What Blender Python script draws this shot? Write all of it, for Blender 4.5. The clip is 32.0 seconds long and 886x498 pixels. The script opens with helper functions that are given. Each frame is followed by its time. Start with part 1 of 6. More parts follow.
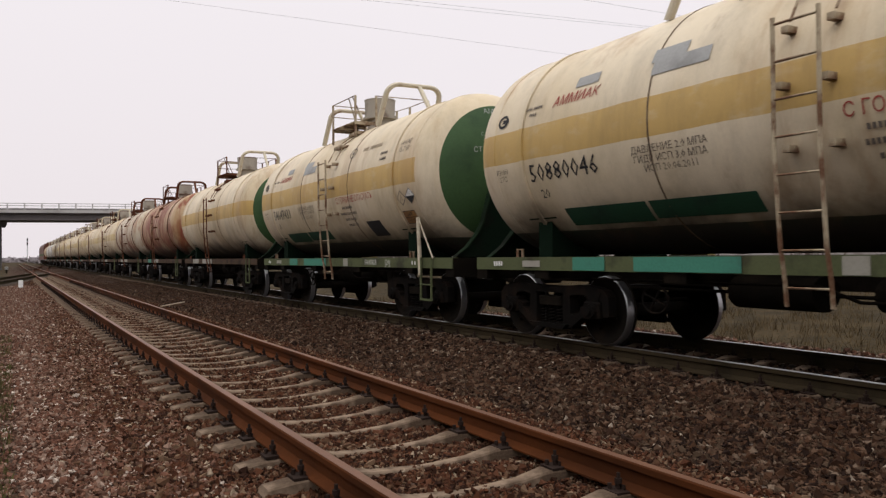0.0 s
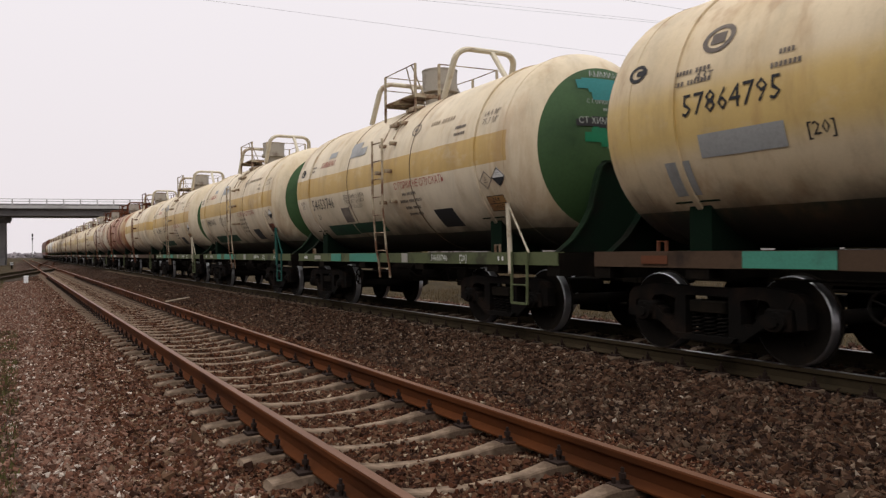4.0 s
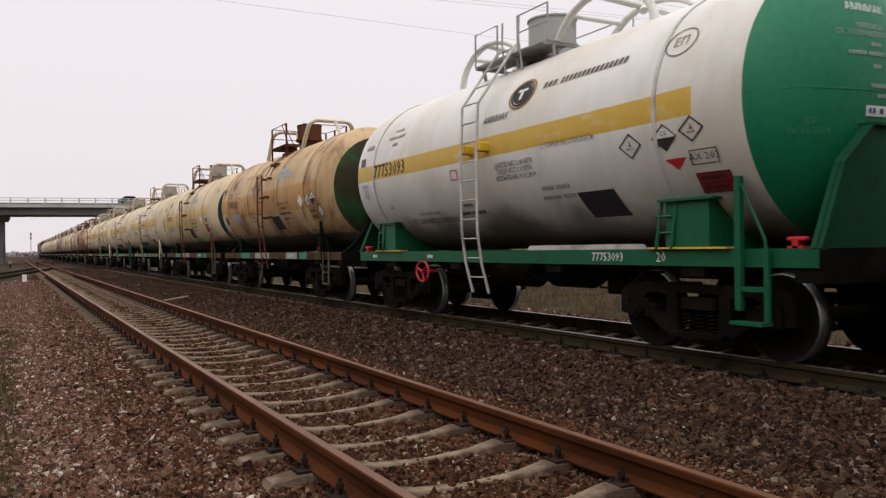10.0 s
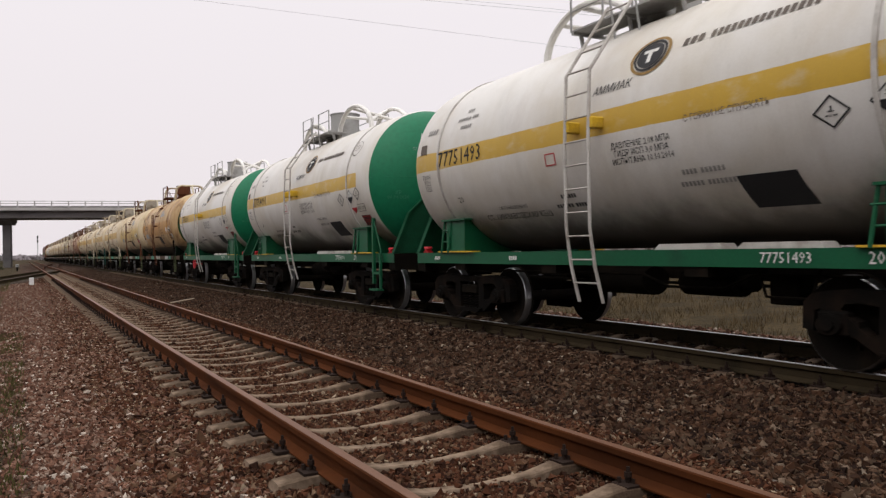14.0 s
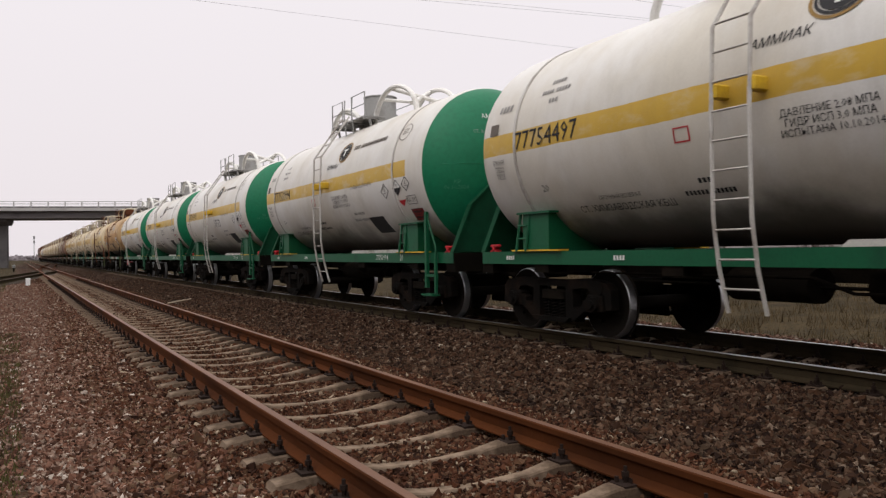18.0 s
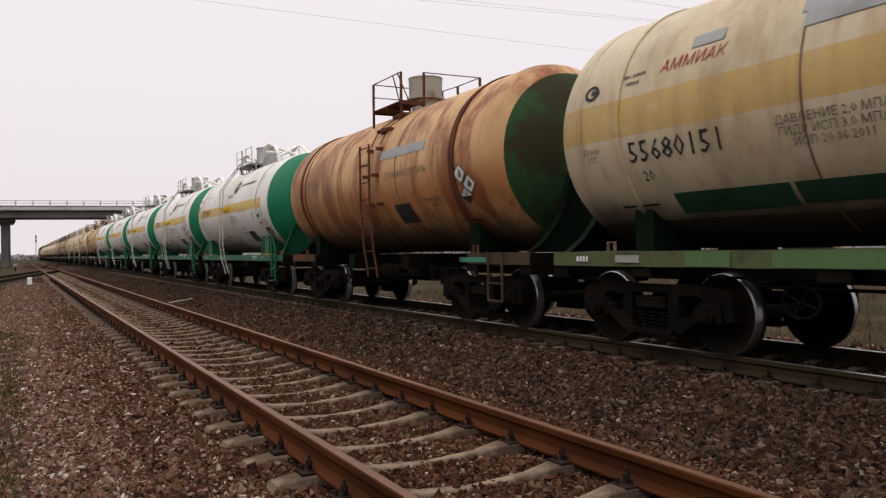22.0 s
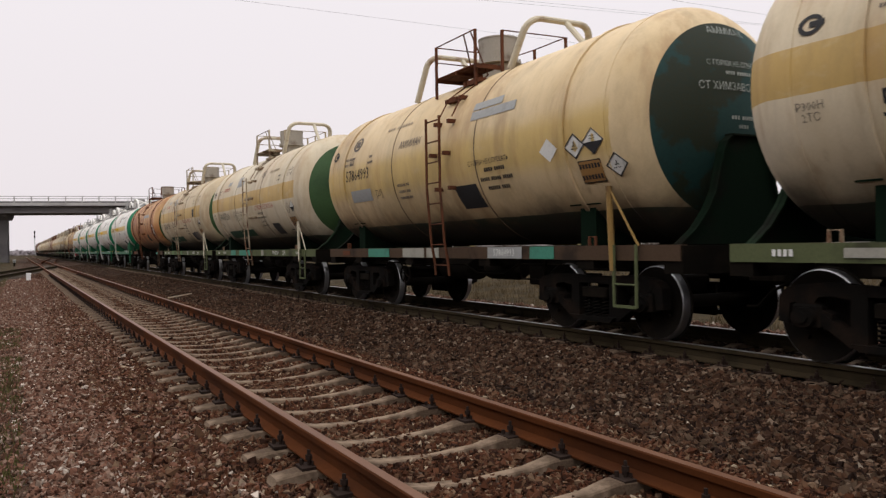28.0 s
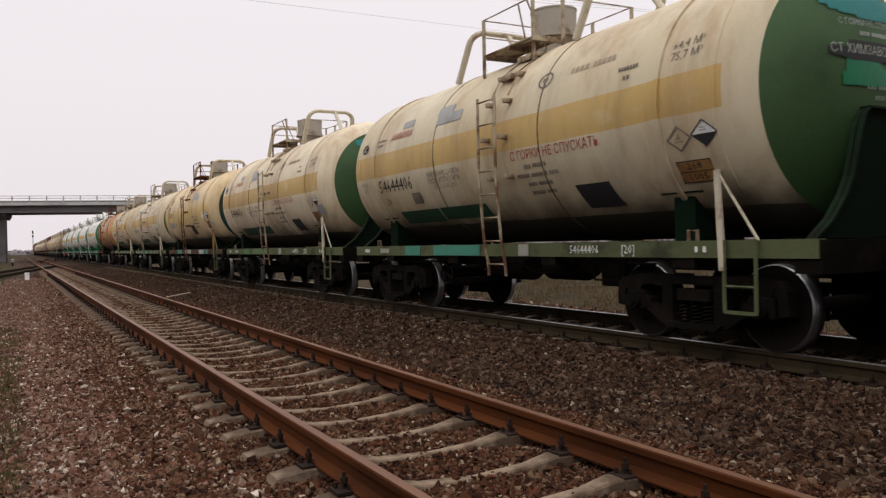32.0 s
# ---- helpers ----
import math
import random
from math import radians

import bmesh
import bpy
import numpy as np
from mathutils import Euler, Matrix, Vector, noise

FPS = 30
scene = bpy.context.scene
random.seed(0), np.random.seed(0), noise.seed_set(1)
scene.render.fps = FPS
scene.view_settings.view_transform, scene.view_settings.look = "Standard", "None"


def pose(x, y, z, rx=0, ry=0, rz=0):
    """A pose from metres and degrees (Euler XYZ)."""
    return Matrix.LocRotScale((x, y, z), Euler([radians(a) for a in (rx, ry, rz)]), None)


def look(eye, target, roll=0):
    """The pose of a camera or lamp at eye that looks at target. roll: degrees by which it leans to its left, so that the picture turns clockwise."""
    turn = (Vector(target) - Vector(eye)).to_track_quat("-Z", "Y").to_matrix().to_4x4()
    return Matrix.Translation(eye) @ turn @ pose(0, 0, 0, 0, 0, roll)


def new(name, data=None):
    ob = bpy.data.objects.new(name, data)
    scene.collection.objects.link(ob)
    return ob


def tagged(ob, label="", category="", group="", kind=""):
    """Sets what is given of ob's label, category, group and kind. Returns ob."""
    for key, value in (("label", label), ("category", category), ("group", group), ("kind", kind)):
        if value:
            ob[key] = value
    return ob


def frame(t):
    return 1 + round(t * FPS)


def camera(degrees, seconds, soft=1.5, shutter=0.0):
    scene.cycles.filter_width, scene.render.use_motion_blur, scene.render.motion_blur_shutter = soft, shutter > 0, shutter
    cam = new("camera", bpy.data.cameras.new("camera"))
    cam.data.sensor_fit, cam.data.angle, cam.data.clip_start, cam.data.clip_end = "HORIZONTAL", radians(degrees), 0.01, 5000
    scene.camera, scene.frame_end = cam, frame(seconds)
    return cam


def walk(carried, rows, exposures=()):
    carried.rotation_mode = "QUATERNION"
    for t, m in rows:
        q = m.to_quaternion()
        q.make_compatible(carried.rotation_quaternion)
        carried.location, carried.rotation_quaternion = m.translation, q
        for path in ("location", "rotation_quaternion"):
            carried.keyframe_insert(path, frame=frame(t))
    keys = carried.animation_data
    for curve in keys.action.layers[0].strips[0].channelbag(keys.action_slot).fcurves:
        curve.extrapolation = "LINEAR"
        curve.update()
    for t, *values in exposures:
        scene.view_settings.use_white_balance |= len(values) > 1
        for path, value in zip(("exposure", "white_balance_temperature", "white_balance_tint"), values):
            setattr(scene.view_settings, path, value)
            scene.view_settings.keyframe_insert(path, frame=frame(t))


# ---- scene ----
cam = camera(58.5, 32.0, soft=1.32, shutter=0.12)
EYE = 1.496
# seconds, degrees to the right of the track, up, and lean
AIM = (
    (0, 28.63, 0.52, -0.50), (0.5, 28.56, 0.47, -0.60), (1, 28.52, 0.19, -0.57), (1.5, 28.33, 0.09, -0.64),
    (2, 28.36, 0.12, -0.58), (2.5, 28.24, 0.09, -0.42), (3, 28.42, 0.06, -0.59), (3.5, 28.36, 0.09, -0.60),
    (5.5, 28.41, 0.38, -0.43), (6, 28.39, 0.11, -0.54), (6.5, 28.23, 0.09, -0.55), (7, 28.33, 0.17, -0.62),
    (7.5, 28.21, 0.31, -0.62), (8, 28.25, 0.18, -0.49), (8.5, 28.38, 0.15, -0.61), (9, 28.34, 0.12, -0.76),
    (9.5, 28.18, 0.16, -0.61), (10, 28.43, 0.05, -0.64), (10.5, 28.08, -0.16, -0.67), (11, 28.07, -0.03, -0.69),
    (11.5, 27.99, -0.05, -0.79), (12, 28.28, 0.12, -0.79), (12.5, 28.21, 0.07, -0.64), (13, 28.19, 0.17, -0.82),
    (13.5, 28.21, 0.08, -0.88), (14, 28.04, 0.16, -0.86), (14.5, 28.20, -0.07, -0.80), (16.5, 28.25, -0.20, -1.00),
    (17, 28.18, -0.27, -0.88), (17.5, 28.28, -0.10, -0.80), (18, 28.24, 0.15, -0.94), (18.5, 28.28, 0.01, -0.90),
    (19, 28.15, -0.02, -0.95), (19.5, 28.28, -0.06, -1.00), (20, 28.26, 0.01, -0.86), (20.5, 28.25, -0.03, -0.90),
    (21, 28.18, -0.05, -0.90), (21.5, 28.21, 0.02, -0.72), (22, 28.14, 0.19, -0.75), (22.5, 28.22, 0.02, -0.72),
    (23, 28.11, -0.32, -0.68), (23.5, 28.06, -0.47, -0.84), (24, 28.24, -0.50, -0.79), (24.5, 28.27, -0.45, -0.71),
    (25, 28.21, -0.30, -0.68), (25.5, 28.28, -0.33, -0.80), (27.5, 28.27, -0.33, -0.93), (28, 28.21, -0.21, -0.91),
    (28.5, 28.11, -0.20, -0.98), (29, 27.98, -0.23, -1.10), (29.5, 28.19, -0.35, -1.05), (30, 28.32, -0.27, -0.92),
    (30.5, 28.47, -0.16, -0.87), (31, 28.46, -0.39, -0.89), (31.5, 28.42, -0.39, -1.11), (32, 28.31, -0.38, -1.19))
walk(cam, [(t, pose(0, 0, EYE, 90 + up, -lean, -right)) for t, right, up, lean in AIM])

# ---- light: a bright overcast sky, no clear shadows ----
world = bpy.data.worlds.new("overcast")
scene.world = world
world.use_nodes = True
wn, wl = world.node_tree.nodes, world.node_tree.links
wn.clear()
w_out, w_bg = wn.new("ShaderNodeOutputWorld"), wn.new("ShaderNodeBackground")
w_sky = wn.new("ShaderNodeTexSky")
w_sky.sky_type, w_sky.sun_disc = "NISHITA", False
w_sky.sun_elevation, w_sky.sun_rotation = radians(40), radians(250)
w_sky.air_density, w_sky.dust_density = 1.5, 6.0
w_co, w_sep = wn.new("ShaderNodeTexCoord"), wn.new("ShaderNodeSeparateXYZ")
w_ramp, w_mix, w_mul = wn.new("ShaderNodeValToRGB"), wn.new("ShaderNodeMix"), wn.new("ShaderNodeMix")
w_ramp.color_ramp.elements[0].position, w_ramp.color_ramp.elements[0].color = 0.0, (0.87, 0.805, 0.835, 1)
w_ramp.color_ramp.elements[1].position, w_ramp.color_ramp.elements[1].color = 1.0, (2.2, 2.12, 2.1, 1)
e = w_ramp.color_ramp.elements.new(0.35)
e.color = (0.94, 0.885, 0.915, 1)
w_mul.data_type, w_mul.blend_type = "RGBA", "MULTIPLY"
w_mul.inputs[0].default_value = 1.0
w_mul.inputs[7].default_value = (0.1, 0.1, 0.1, 1)
w_mix.data_type = "RGBA"
w_mix.inputs[0].default_value = 0.95
wl.new(w_co.outputs["Generated"], w_sep.inputs[0])
wl.new(w_sep.outputs[2], w_ramp.inputs[0])
wl.new(w_sky.outputs[0], w_mul.inputs[6])
wl.new(w_mul.outputs[2], w_mix.inputs[6])
wl.new(w_ramp.outputs[0], w_mix.inputs[7])
wl.new(w_mix.outputs[2], w_bg.inputs[0])
wl.new(w_bg.outputs[0], w_out.inputs[0])
w_bg.inputs[1].default_value = 1.0

sun = new("sun", bpy.data.lights.new("sun", "SUN"))
sun.data.energy, sun.data.angle, sun.data.color = 0.5, radians(30), (1.0, 0.95, 0.9)
sun.matrix_basis = look((-30, -20, 45), (0, 0, 0))
scene.view_settings.exposure = 0.0


# ---- materials ----
class Mat:
    """A small builder of node materials."""

    def __init__(self, name, rough=0.7, metal=0.0, spec=0.4):
        self.m = bpy.data.materials.new(name)
        self.m.use_nodes = True
        self.n, self.l = self.m.node_tree.nodes, self.m.node_tree.links
        self.b = self.n["Principled BSDF"]
        self.b.inputs["Roughness"].default_value = rough
        self.b.inputs["Metallic"].default_value = metal
        self.b.inputs["Specular IOR Level"].default_value = spec
        self.co = self.n.new("ShaderNodeTexCoord").outputs["Object"]

    def math(self, op, a, b=0.0, c=0.0):
        k = self.n.new("ShaderNodeMath")
        k.operation = op
        for i, v in enumerate((a, b, c)):
            if isinstance(v, (int, float)):
                k.inputs[i].default_value = v
            else:
                self.l.new(v, k.inputs[i])
        return k.outputs[0]

    def axes(self):
        s = self.n.new("ShaderNodeSeparateXYZ")
        self.l.new(self.co, s.inputs[0])
        return s.outputs

    def noise(self, scale, detail=4.0, stretch=(1, 1, 1), rough=0.6, shift=0.0):
        mp, k = self.n.new("ShaderNodeMapping"), self.n.new("ShaderNodeTexNoise")
        mp.inputs["Scale"].default_value = stretch
        mp.inputs["Location"].default_value = (shift, shift * 1.7, shift * 0.6)
        self.l.new(self.co, mp.inputs[0])
        self.l.new(mp.outputs[0], k.inputs[0])
        k.inputs["Scale"].default_value, k.inputs["Detail"].default_value = scale, detail
        k.inputs["Roughness"].default_value = rough
        return k.outputs[0]

    def step(self, v, lo, hi):
        k = self.n.new("ShaderNodeMapRange")
        k.interpolation_type = "SMOOTHSTEP"
        self.l.new(v, k.inputs[0])
        k.inputs[1].default_value, k.inputs[2].default_value = lo, hi
        return k.outputs[0]

    def mix(self, fac, a, b):
        k = self.n.new("ShaderNodeMix")
        k.data_type = "RGBA"
        for i, v in ((0, fac), (6, a), (7, b)):
            if isinstance(v, (int, float)):
                k.inputs[i].default_value = v
            elif isinstance(v, tuple):
                k.inputs[i].default_value = (*v, 1)
            else:
                self.l.new(v, k.inputs[i])
        return k.outputs[2]

    def between(self, v, lo, hi):
        return self.math("MULTIPLY", self.math("GREATER_THAN", v, lo), self.math("LESS_THAN", v, hi))

    def random(self, island=False):
        k = self.n.new("ShaderNodeNewGeometry" if island else "ShaderNodeObjectInfo")
        return k.outputs["Random Per Island" if island else "Random"]

    def bump(self, h, strength=0.3, distance=0.02):
        k = self.n.new("ShaderNodeBump")
        k.inputs["Strength"].default_value, k.inputs["Distance"].default_value = strength, distance
        self.l.new(h, k.inputs["Height"])
        self.l.new(k.outputs[0], self.b.inputs["Normal"])
        return self

    def colour(self, c):
        if isinstance(c, tuple):
            self.b.inputs["Base Color"].default_value = (*c, 1)
        else:
            self.l.new(c, self.b.inputs["Base Color"])
        return self

    def rough(self, v):
        self.l.new(v, self.b.inputs["Roughness"])
        return self


def plain(name, base, worn, rough=0.7, metal=0.0, scale=6.0, lo=0.5, hi=0.7, stretch=(1, 1, 1), bump=0.15, spec=0.25):
    """A painted or bare surface with wear at two scales."""
    k = Mat(name, rough, metal, spec)
    big = k.noise(scale * 0.3, 5, stretch)
    fine = k.noise(scale * 6, 3)
    c = k.mix(k.step(big, lo, hi), base, worn)
    c = k.mix(k.math("MULTIPLY", k.step(fine, 0.35, 0.75), 0.35), c, tuple(v * 0.6 for v in base))
    k.colour(c)
    k.bump(fine, bump, 0.01)
    return k.m


# the wagons are dimensioned on a drawing of their own; this turns its units into metres across, along and up
DRAWN = (1.0, 1.065, 0.816)
LIFT = 0.045         # height of the drawing's zero over the rails
AXIS, RX, RZ = 3.28, 1.5, 1.86      # the tank's middle over the rails, half its width, half its height


def tank_paint(name, base, stripe=None, band=(3.05, 3.62), ends=(-9, 9), low=None, low_top=1.9, soft=0.0,
               rust=0.3, rust_colour=(0.16, 0.07, 0.03), dirt=0.5, seed=0.0, rough=0.55):
    """Tank paint: base coat, a stripe along the side, a dark underside, rust runs, grime and a painted belly shade."""
    k = Mat(name, rough, 0, 0.22)
    x, y, z = k.axes()
    y, z = k.math("DIVIDE", y, DRAWN[1]), k.math("DIVIDE", z, DRAWN[2])
    wob = k.math("MULTIPLY_ADD", k.noise(1.2, 3, shift=seed), 0.05, z)
    c = k.mix(k.step(k.noise(0.5, 4, shift=seed + 3), 0.35, 0.7), base, tuple(v * f for v, f in zip(base, (0.86, 0.82, 0.74))))
    if stripe:
        side = k.between(wob, band[0] + 0.025, band[1] + 0.025)
        if soft:
            side = k.math("MULTIPLY", k.step(wob, band[0] - soft, band[0] + soft), k.step(k.math("MULTIPLY", wob, -1.0), -band[1] - soft, -band[1] + soft))
        m = k.math("MULTIPLY", side, k.between(y, *ends))
        worn = k.step(k.noise(2.2, 6, (1, 1, 2), shift=seed + 9), 0.25, 0.5)
        m = k.math("MULTIPLY", m, k.math("MULTIPLY_ADD", worn, 0.35, 0.65))
        c = k.mix(m, c, stripe)
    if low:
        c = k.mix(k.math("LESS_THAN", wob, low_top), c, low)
    runs = k.noise(2.6, 6, (1.0, 1.0, 0.16), shift=seed + 20)
    blot = k.noise(0.8, 6, (1, 1, 0.7), shift=seed + 31)
    both = k.math("MULTIPLY_ADD", blot, 0.55, k.math("MULTIPLY", runs, 0.45))
    edge = 0.66 - 0.2 * rust
    c = k.mix(k.math("MULTIPLY", k.step(both, edge, edge + 0.13), min(1.0, 0.35 + rust)), c, rust_colour)
    # orange-brown stain that ran down from the crown and the seams
    stain = k.math("MULTIPLY_ADD", k.noise(0.9, 5, (1, 0.8, 0.25), shift=seed + 43), 0.6, k.math("MULTIPLY", k.noise(4.5, 5, (1, 1, 0.1), shift=seed + 47), 0.4))
    c = k.mix(k.math("MULTIPLY", k.step(stain, 0.47, 0.62), max(0.08, min(0.55, 0.16 + rust))), c, (0.33, 0.19, 0.085))
    soot = k.noise(1.7, 8, (1, 1, 0.35), 0.7, shift=seed + 50)
    c = k.mix(k.math("MULTIPLY", k.step(soot, 0.42, 0.72), dirt * 0.55), c, (0.085, 0.07, 0.055))
    # dirt thrown up from the track, with the belly's shade painted in
    grime_shade = k.math("MULTIPLY_ADD", k.noise(1.1, 6, shift=seed + 70), -1.1, z)
    c = k.mix(k.math("MULTIPLY", k.step(k.math("MULTIPLY", grime_shade, -1.0), -1.8, -1.1), min(0.97, 0.66 + dirt * 0.5)), c, (0.034, 0.027, 0.021))
    fine = k.noise(40, 3, shift=seed)
    k.colour(k.mix(k.math("MULTIPLY", fine, 0.16), c, (0.1, 0.085, 0.07)))
    k.bump(k.noise(3.0, 4, shift=seed), 0.08, 0.03)
    return k.m


def stone_mat(name, tones, scale):
    """Crushed stone: every stone its own tone."""
    k = Mat(name, 0.95, 0, 0.06)
    ramp = k.n.new("ShaderNodeValToRGB")
    ramp.color_ramp.interpolation = "CONSTANT"
    for i, (at, col) in enumerate(tones):
        el = ramp.color_ramp.elements[i] if i < 2 else ramp.color_ramp.elements.new(at)
        el.position, el.color = at, (*col, 1)
    k.l.new(k.random(True), ramp.inputs[0])
    n = k.noise(scale, 4)
    k.colour(k.mix(k.math("MULTIPLY", k.step(n, 0.3, 0.7), 0.4), ramp.outputs[0], (0.03, 0.02, 0.017)))
    k.bump(n, 0.3, 0.004)
    return k.m


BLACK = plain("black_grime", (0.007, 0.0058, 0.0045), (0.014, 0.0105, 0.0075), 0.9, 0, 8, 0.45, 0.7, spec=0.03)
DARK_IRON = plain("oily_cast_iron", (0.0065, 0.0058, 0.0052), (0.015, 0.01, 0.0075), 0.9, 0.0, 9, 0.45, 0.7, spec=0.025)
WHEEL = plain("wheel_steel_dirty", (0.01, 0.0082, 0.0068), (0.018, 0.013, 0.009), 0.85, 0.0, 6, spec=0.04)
TREAD = plain("polished_tread", (0.4, 0.4, 0.41), (0.28, 0.28, 0.28), 0.42, 1.0, 10, 0.5, 0.8)
RUSTY = plain("rusty_brown_steel", (0.11, 0.042, 0.022), (0.045, 0.022, 0.016), 0.9, 0.0, 7, spec=0.1)
SILL_OLD = plain("faded_olive_sill", (0.086, 0.1, 0.048), (0.04, 0.04, 0.024), 0.8, 0, 6, spec=0.12)
SILL_BROWN = plain("brown_grey_sill", (0.066, 0.042, 0.027), (0.026, 0.018, 0.014), 0.85, 0, 6, spec=0.1)
TEAL = plain("teal_patch_paint", (0.055, 0.21, 0.15), (0.045, 0.13, 0.1), 0.7, 0, 6, spec=0.15)
GREY_PATCH = plain("grey_overpaint", (0.29, 0.295, 0.29), (0.2, 0.2, 0.195), 0.65, 0, 5)
PALE_PATCH = plain("pale_sill_paint", (0.3, 0.29, 0.25), (0.17, 0.16, 0.14), 0.75, 0, 5, spec=0.15)
GREEN = plain("bright_green_paint", (0.005, 0.085, 0.036), (0.005, 0.048, 0.023), 0.5, 0, 5, 0.5, 0.8)
END_GREEN = plain("bright_green_tank_end", (0.006, 0.15, 0.07), (0.008, 0.11, 0.055), 0.5, 0, 2, 0.5, 0.8)
OLD_GREEN = plain("old_dark_green", (0.036, 0.08, 0.028), (0.018, 0.045, 0.017), 0.65, 0, 4, 0.5, 0.8)
BLUE_GREEN = plain("old_blue_green", (0.009, 0.036, 0.034), (0.016, 0.02, 0.01), 0.7, 0, 4, 0.48, 0.54)
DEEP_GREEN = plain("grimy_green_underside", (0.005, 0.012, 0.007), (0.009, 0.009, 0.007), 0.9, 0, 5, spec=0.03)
PATCH_GREEN = plain("green_side_patch", (0.014, 0.06, 0.032), (0.012, 0.038, 0.024), 0.7, 0, 5)
WHITE = plain("white_steel", (0.72, 0.71, 0.68), (0.5, 0.48, 0.44), 0.55, 0, 6, 0.5, 0.75)
CREAM = plain("cream_steel", (0.52, 0.47, 0.36), (0.2, 0.11, 0.06), 0.65, 0, 9, 0.5, 0.7)
WORN_CREAM = plain("rusting_cream_steel", (0.4, 0.34, 0.24), (0.12, 0.055, 0.03), 0.75, 0, 9, 0.42, 0.62, spec=0.12)
DRUM = plain("weathered_drum", (0.34, 0.31, 0.26), (0.16, 0.12, 0.09), 0.7, 0, 8)
GREY = plain("grey_platform_steel", (0.34, 0.34, 0.33), (0.22, 0.21, 0.2), 0.7, 0, 6)
YELLOW = plain("yellow_paint", (0.62, 0.4, 0.03), (0.4, 0.26, 0.04), 0.55, 0, 6)
RED = plain("red_paint", (0.45, 0.02, 0.03), (0.3, 0.03, 0.03), 0.5, 0, 6)
DECAL_BLACK = plain("black_stencil", (0.022, 0.022, 0.024), (0.06, 0.055, 0.05), 0.7, 0, 9, 0.6, 0.8)
DECAL_FADED = plain("faded_stencil", (0.12, 0.1, 0.085), (0.22, 0.19, 0.15), 0.75, 0, 9, 0.45, 0.7)
DECAL_RED = plain("faded_red_stencil", (0.3, 0.05, 0.04), (0.3, 0.12, 0.09), 0.75, 0, 9)
DECAL_WHITE = plain("white_stencil", (0.68, 0.68, 0.66), (0.4, 0.4, 0.38), 0.7, 0, 9, 0.5, 0.75)
DECAL_DULL = plain("dull_white_stencil", (0.3, 0.32, 0.3), (0.14, 0.17, 0.15), 0.8, 0, 9, 0.45, 0.7)
ORANGE_SIGN = plain("orange_plate", (0.33, 0.18, 0.06), (0.22, 0.11, 0.045), 0.6, 0, 8)
CONCRETE = plain("sleeper_concrete", (0.23, 0.17, 0.122), (0.068, 0.046, 0.031), 0.95, 0, 8, 0.4, 0.62, bump=0.4, spec=0.08)
RAIL_RUST = plain("rusty_rail", (0.074, 0.0235, 0.0075), (0.032, 0.0115, 0.005), 0.9, 0.0, 5, 0.4, 0.7, (1, 0.3, 1), spec=0.05)
RAIL_TOP = plain("dull_rusty_rail_head", (0.165, 0.08, 0.045), (0.095, 0.042, 0.024), 0.5, 0.35, 5, 0.4, 0.7, (1, 0.2, 1))
RAIL_DIRT = plain("dirty_brown_rail", (0.036, 0.027, 0.016), (0.02, 0.016, 0.01), 0.95, 0.0, 5, spec=0.02)
CHAIR = plain("rusty_fastening", (0.022, 0.014, 0.011), (0.045, 0.022, 0.014), 0.9, 0.0, 10, spec=0.08)
END_TEAL = plain("teal_overpaint", (0.03, 0.16, 0.16), (0.02, 0.1, 0.09), 0.7, 0, 6, spec=0.15)
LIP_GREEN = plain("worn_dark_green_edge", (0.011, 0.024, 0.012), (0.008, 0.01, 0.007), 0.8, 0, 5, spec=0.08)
PALE_BLOT = plain("pale_filler", (0.5, 0.44, 0.34), (0.36, 0.28, 0.19), 0.75, 0, 8)
FADED_YELLOW = plain("faded_yellow_paint", (0.42, 0.34, 0.13), (0.28, 0.23, 0.12), 0.7, 0, 7)
LEAF_GREEN = plain("leaf_green_patch_paint", (0.085, 0.15, 0.06), (0.06, 0.1, 0.045), 0.7, 0, 6, spec=0.15)
DARK_TEAL = plain("dark_teal_paint", (0.016, 0.075, 0.06), (0.012, 0.045, 0.036), 0.7, 0, 6, spec=0.15)
RUST_SIGN = plain("rust_red_plate", (0.22, 0.055, 0.025), (0.12, 0.04, 0.02), 0.7, 0, 8)
OLD_YELLOW = plain("old_yellow_paint", (0.26, 0.16, 0.05), (0.12, 0.07, 0.03), 0.7, 0, 8)
# the frames' green, darkened: the next wagon's shade is in the colour
BRACKET_GREEN = plain("grimy_green_brackets", (0.005, 0.058, 0.026), (0.005, 0.035, 0.017), 0.65, 0, 5, 0.45, 0.75, spec=0.1)
DECAL_FAINT = plain("faint_brown_stencil", (0.3, 0.24, 0.17), (0.4, 0.33, 0.24), 0.75, 0, 9, 0.45, 0.7)
DARK_CAP = plain("rusting_dark_green", (0.022, 0.06, 0.022), (0.03, 0.024, 0.012), 0.75, 0, 4, 0.45, 0.6, spec=0.12)
BLUE_BAR = plain("blue_print", (0.03, 0.06, 0.2), (0.05, 0.08, 0.2), 0.6, 0, 8)
DARK_RED = plain("dark_red_paint", (0.26, 0.018, 0.018), (0.16, 0.02, 0.02), 0.6, 0, 6)
DECAL_GREY = plain("pale_grey_stencil", (0.27, 0.26, 0.25), (0.4, 0.39, 0.37), 0.7, 0, 9, 0.45, 0.7)
SEAM = plain("grimy_weld", (0.15, 0.11, 0.075), (0.08, 0.05, 0.035), 0.8, 0, 8, spec=0.1)
DULL_WHITE = plain("worn_white_steel", (0.5, 0.48, 0.45), (0.3, 0.27, 0.24), 0.65, 0, 7, 0.45, 0.7)
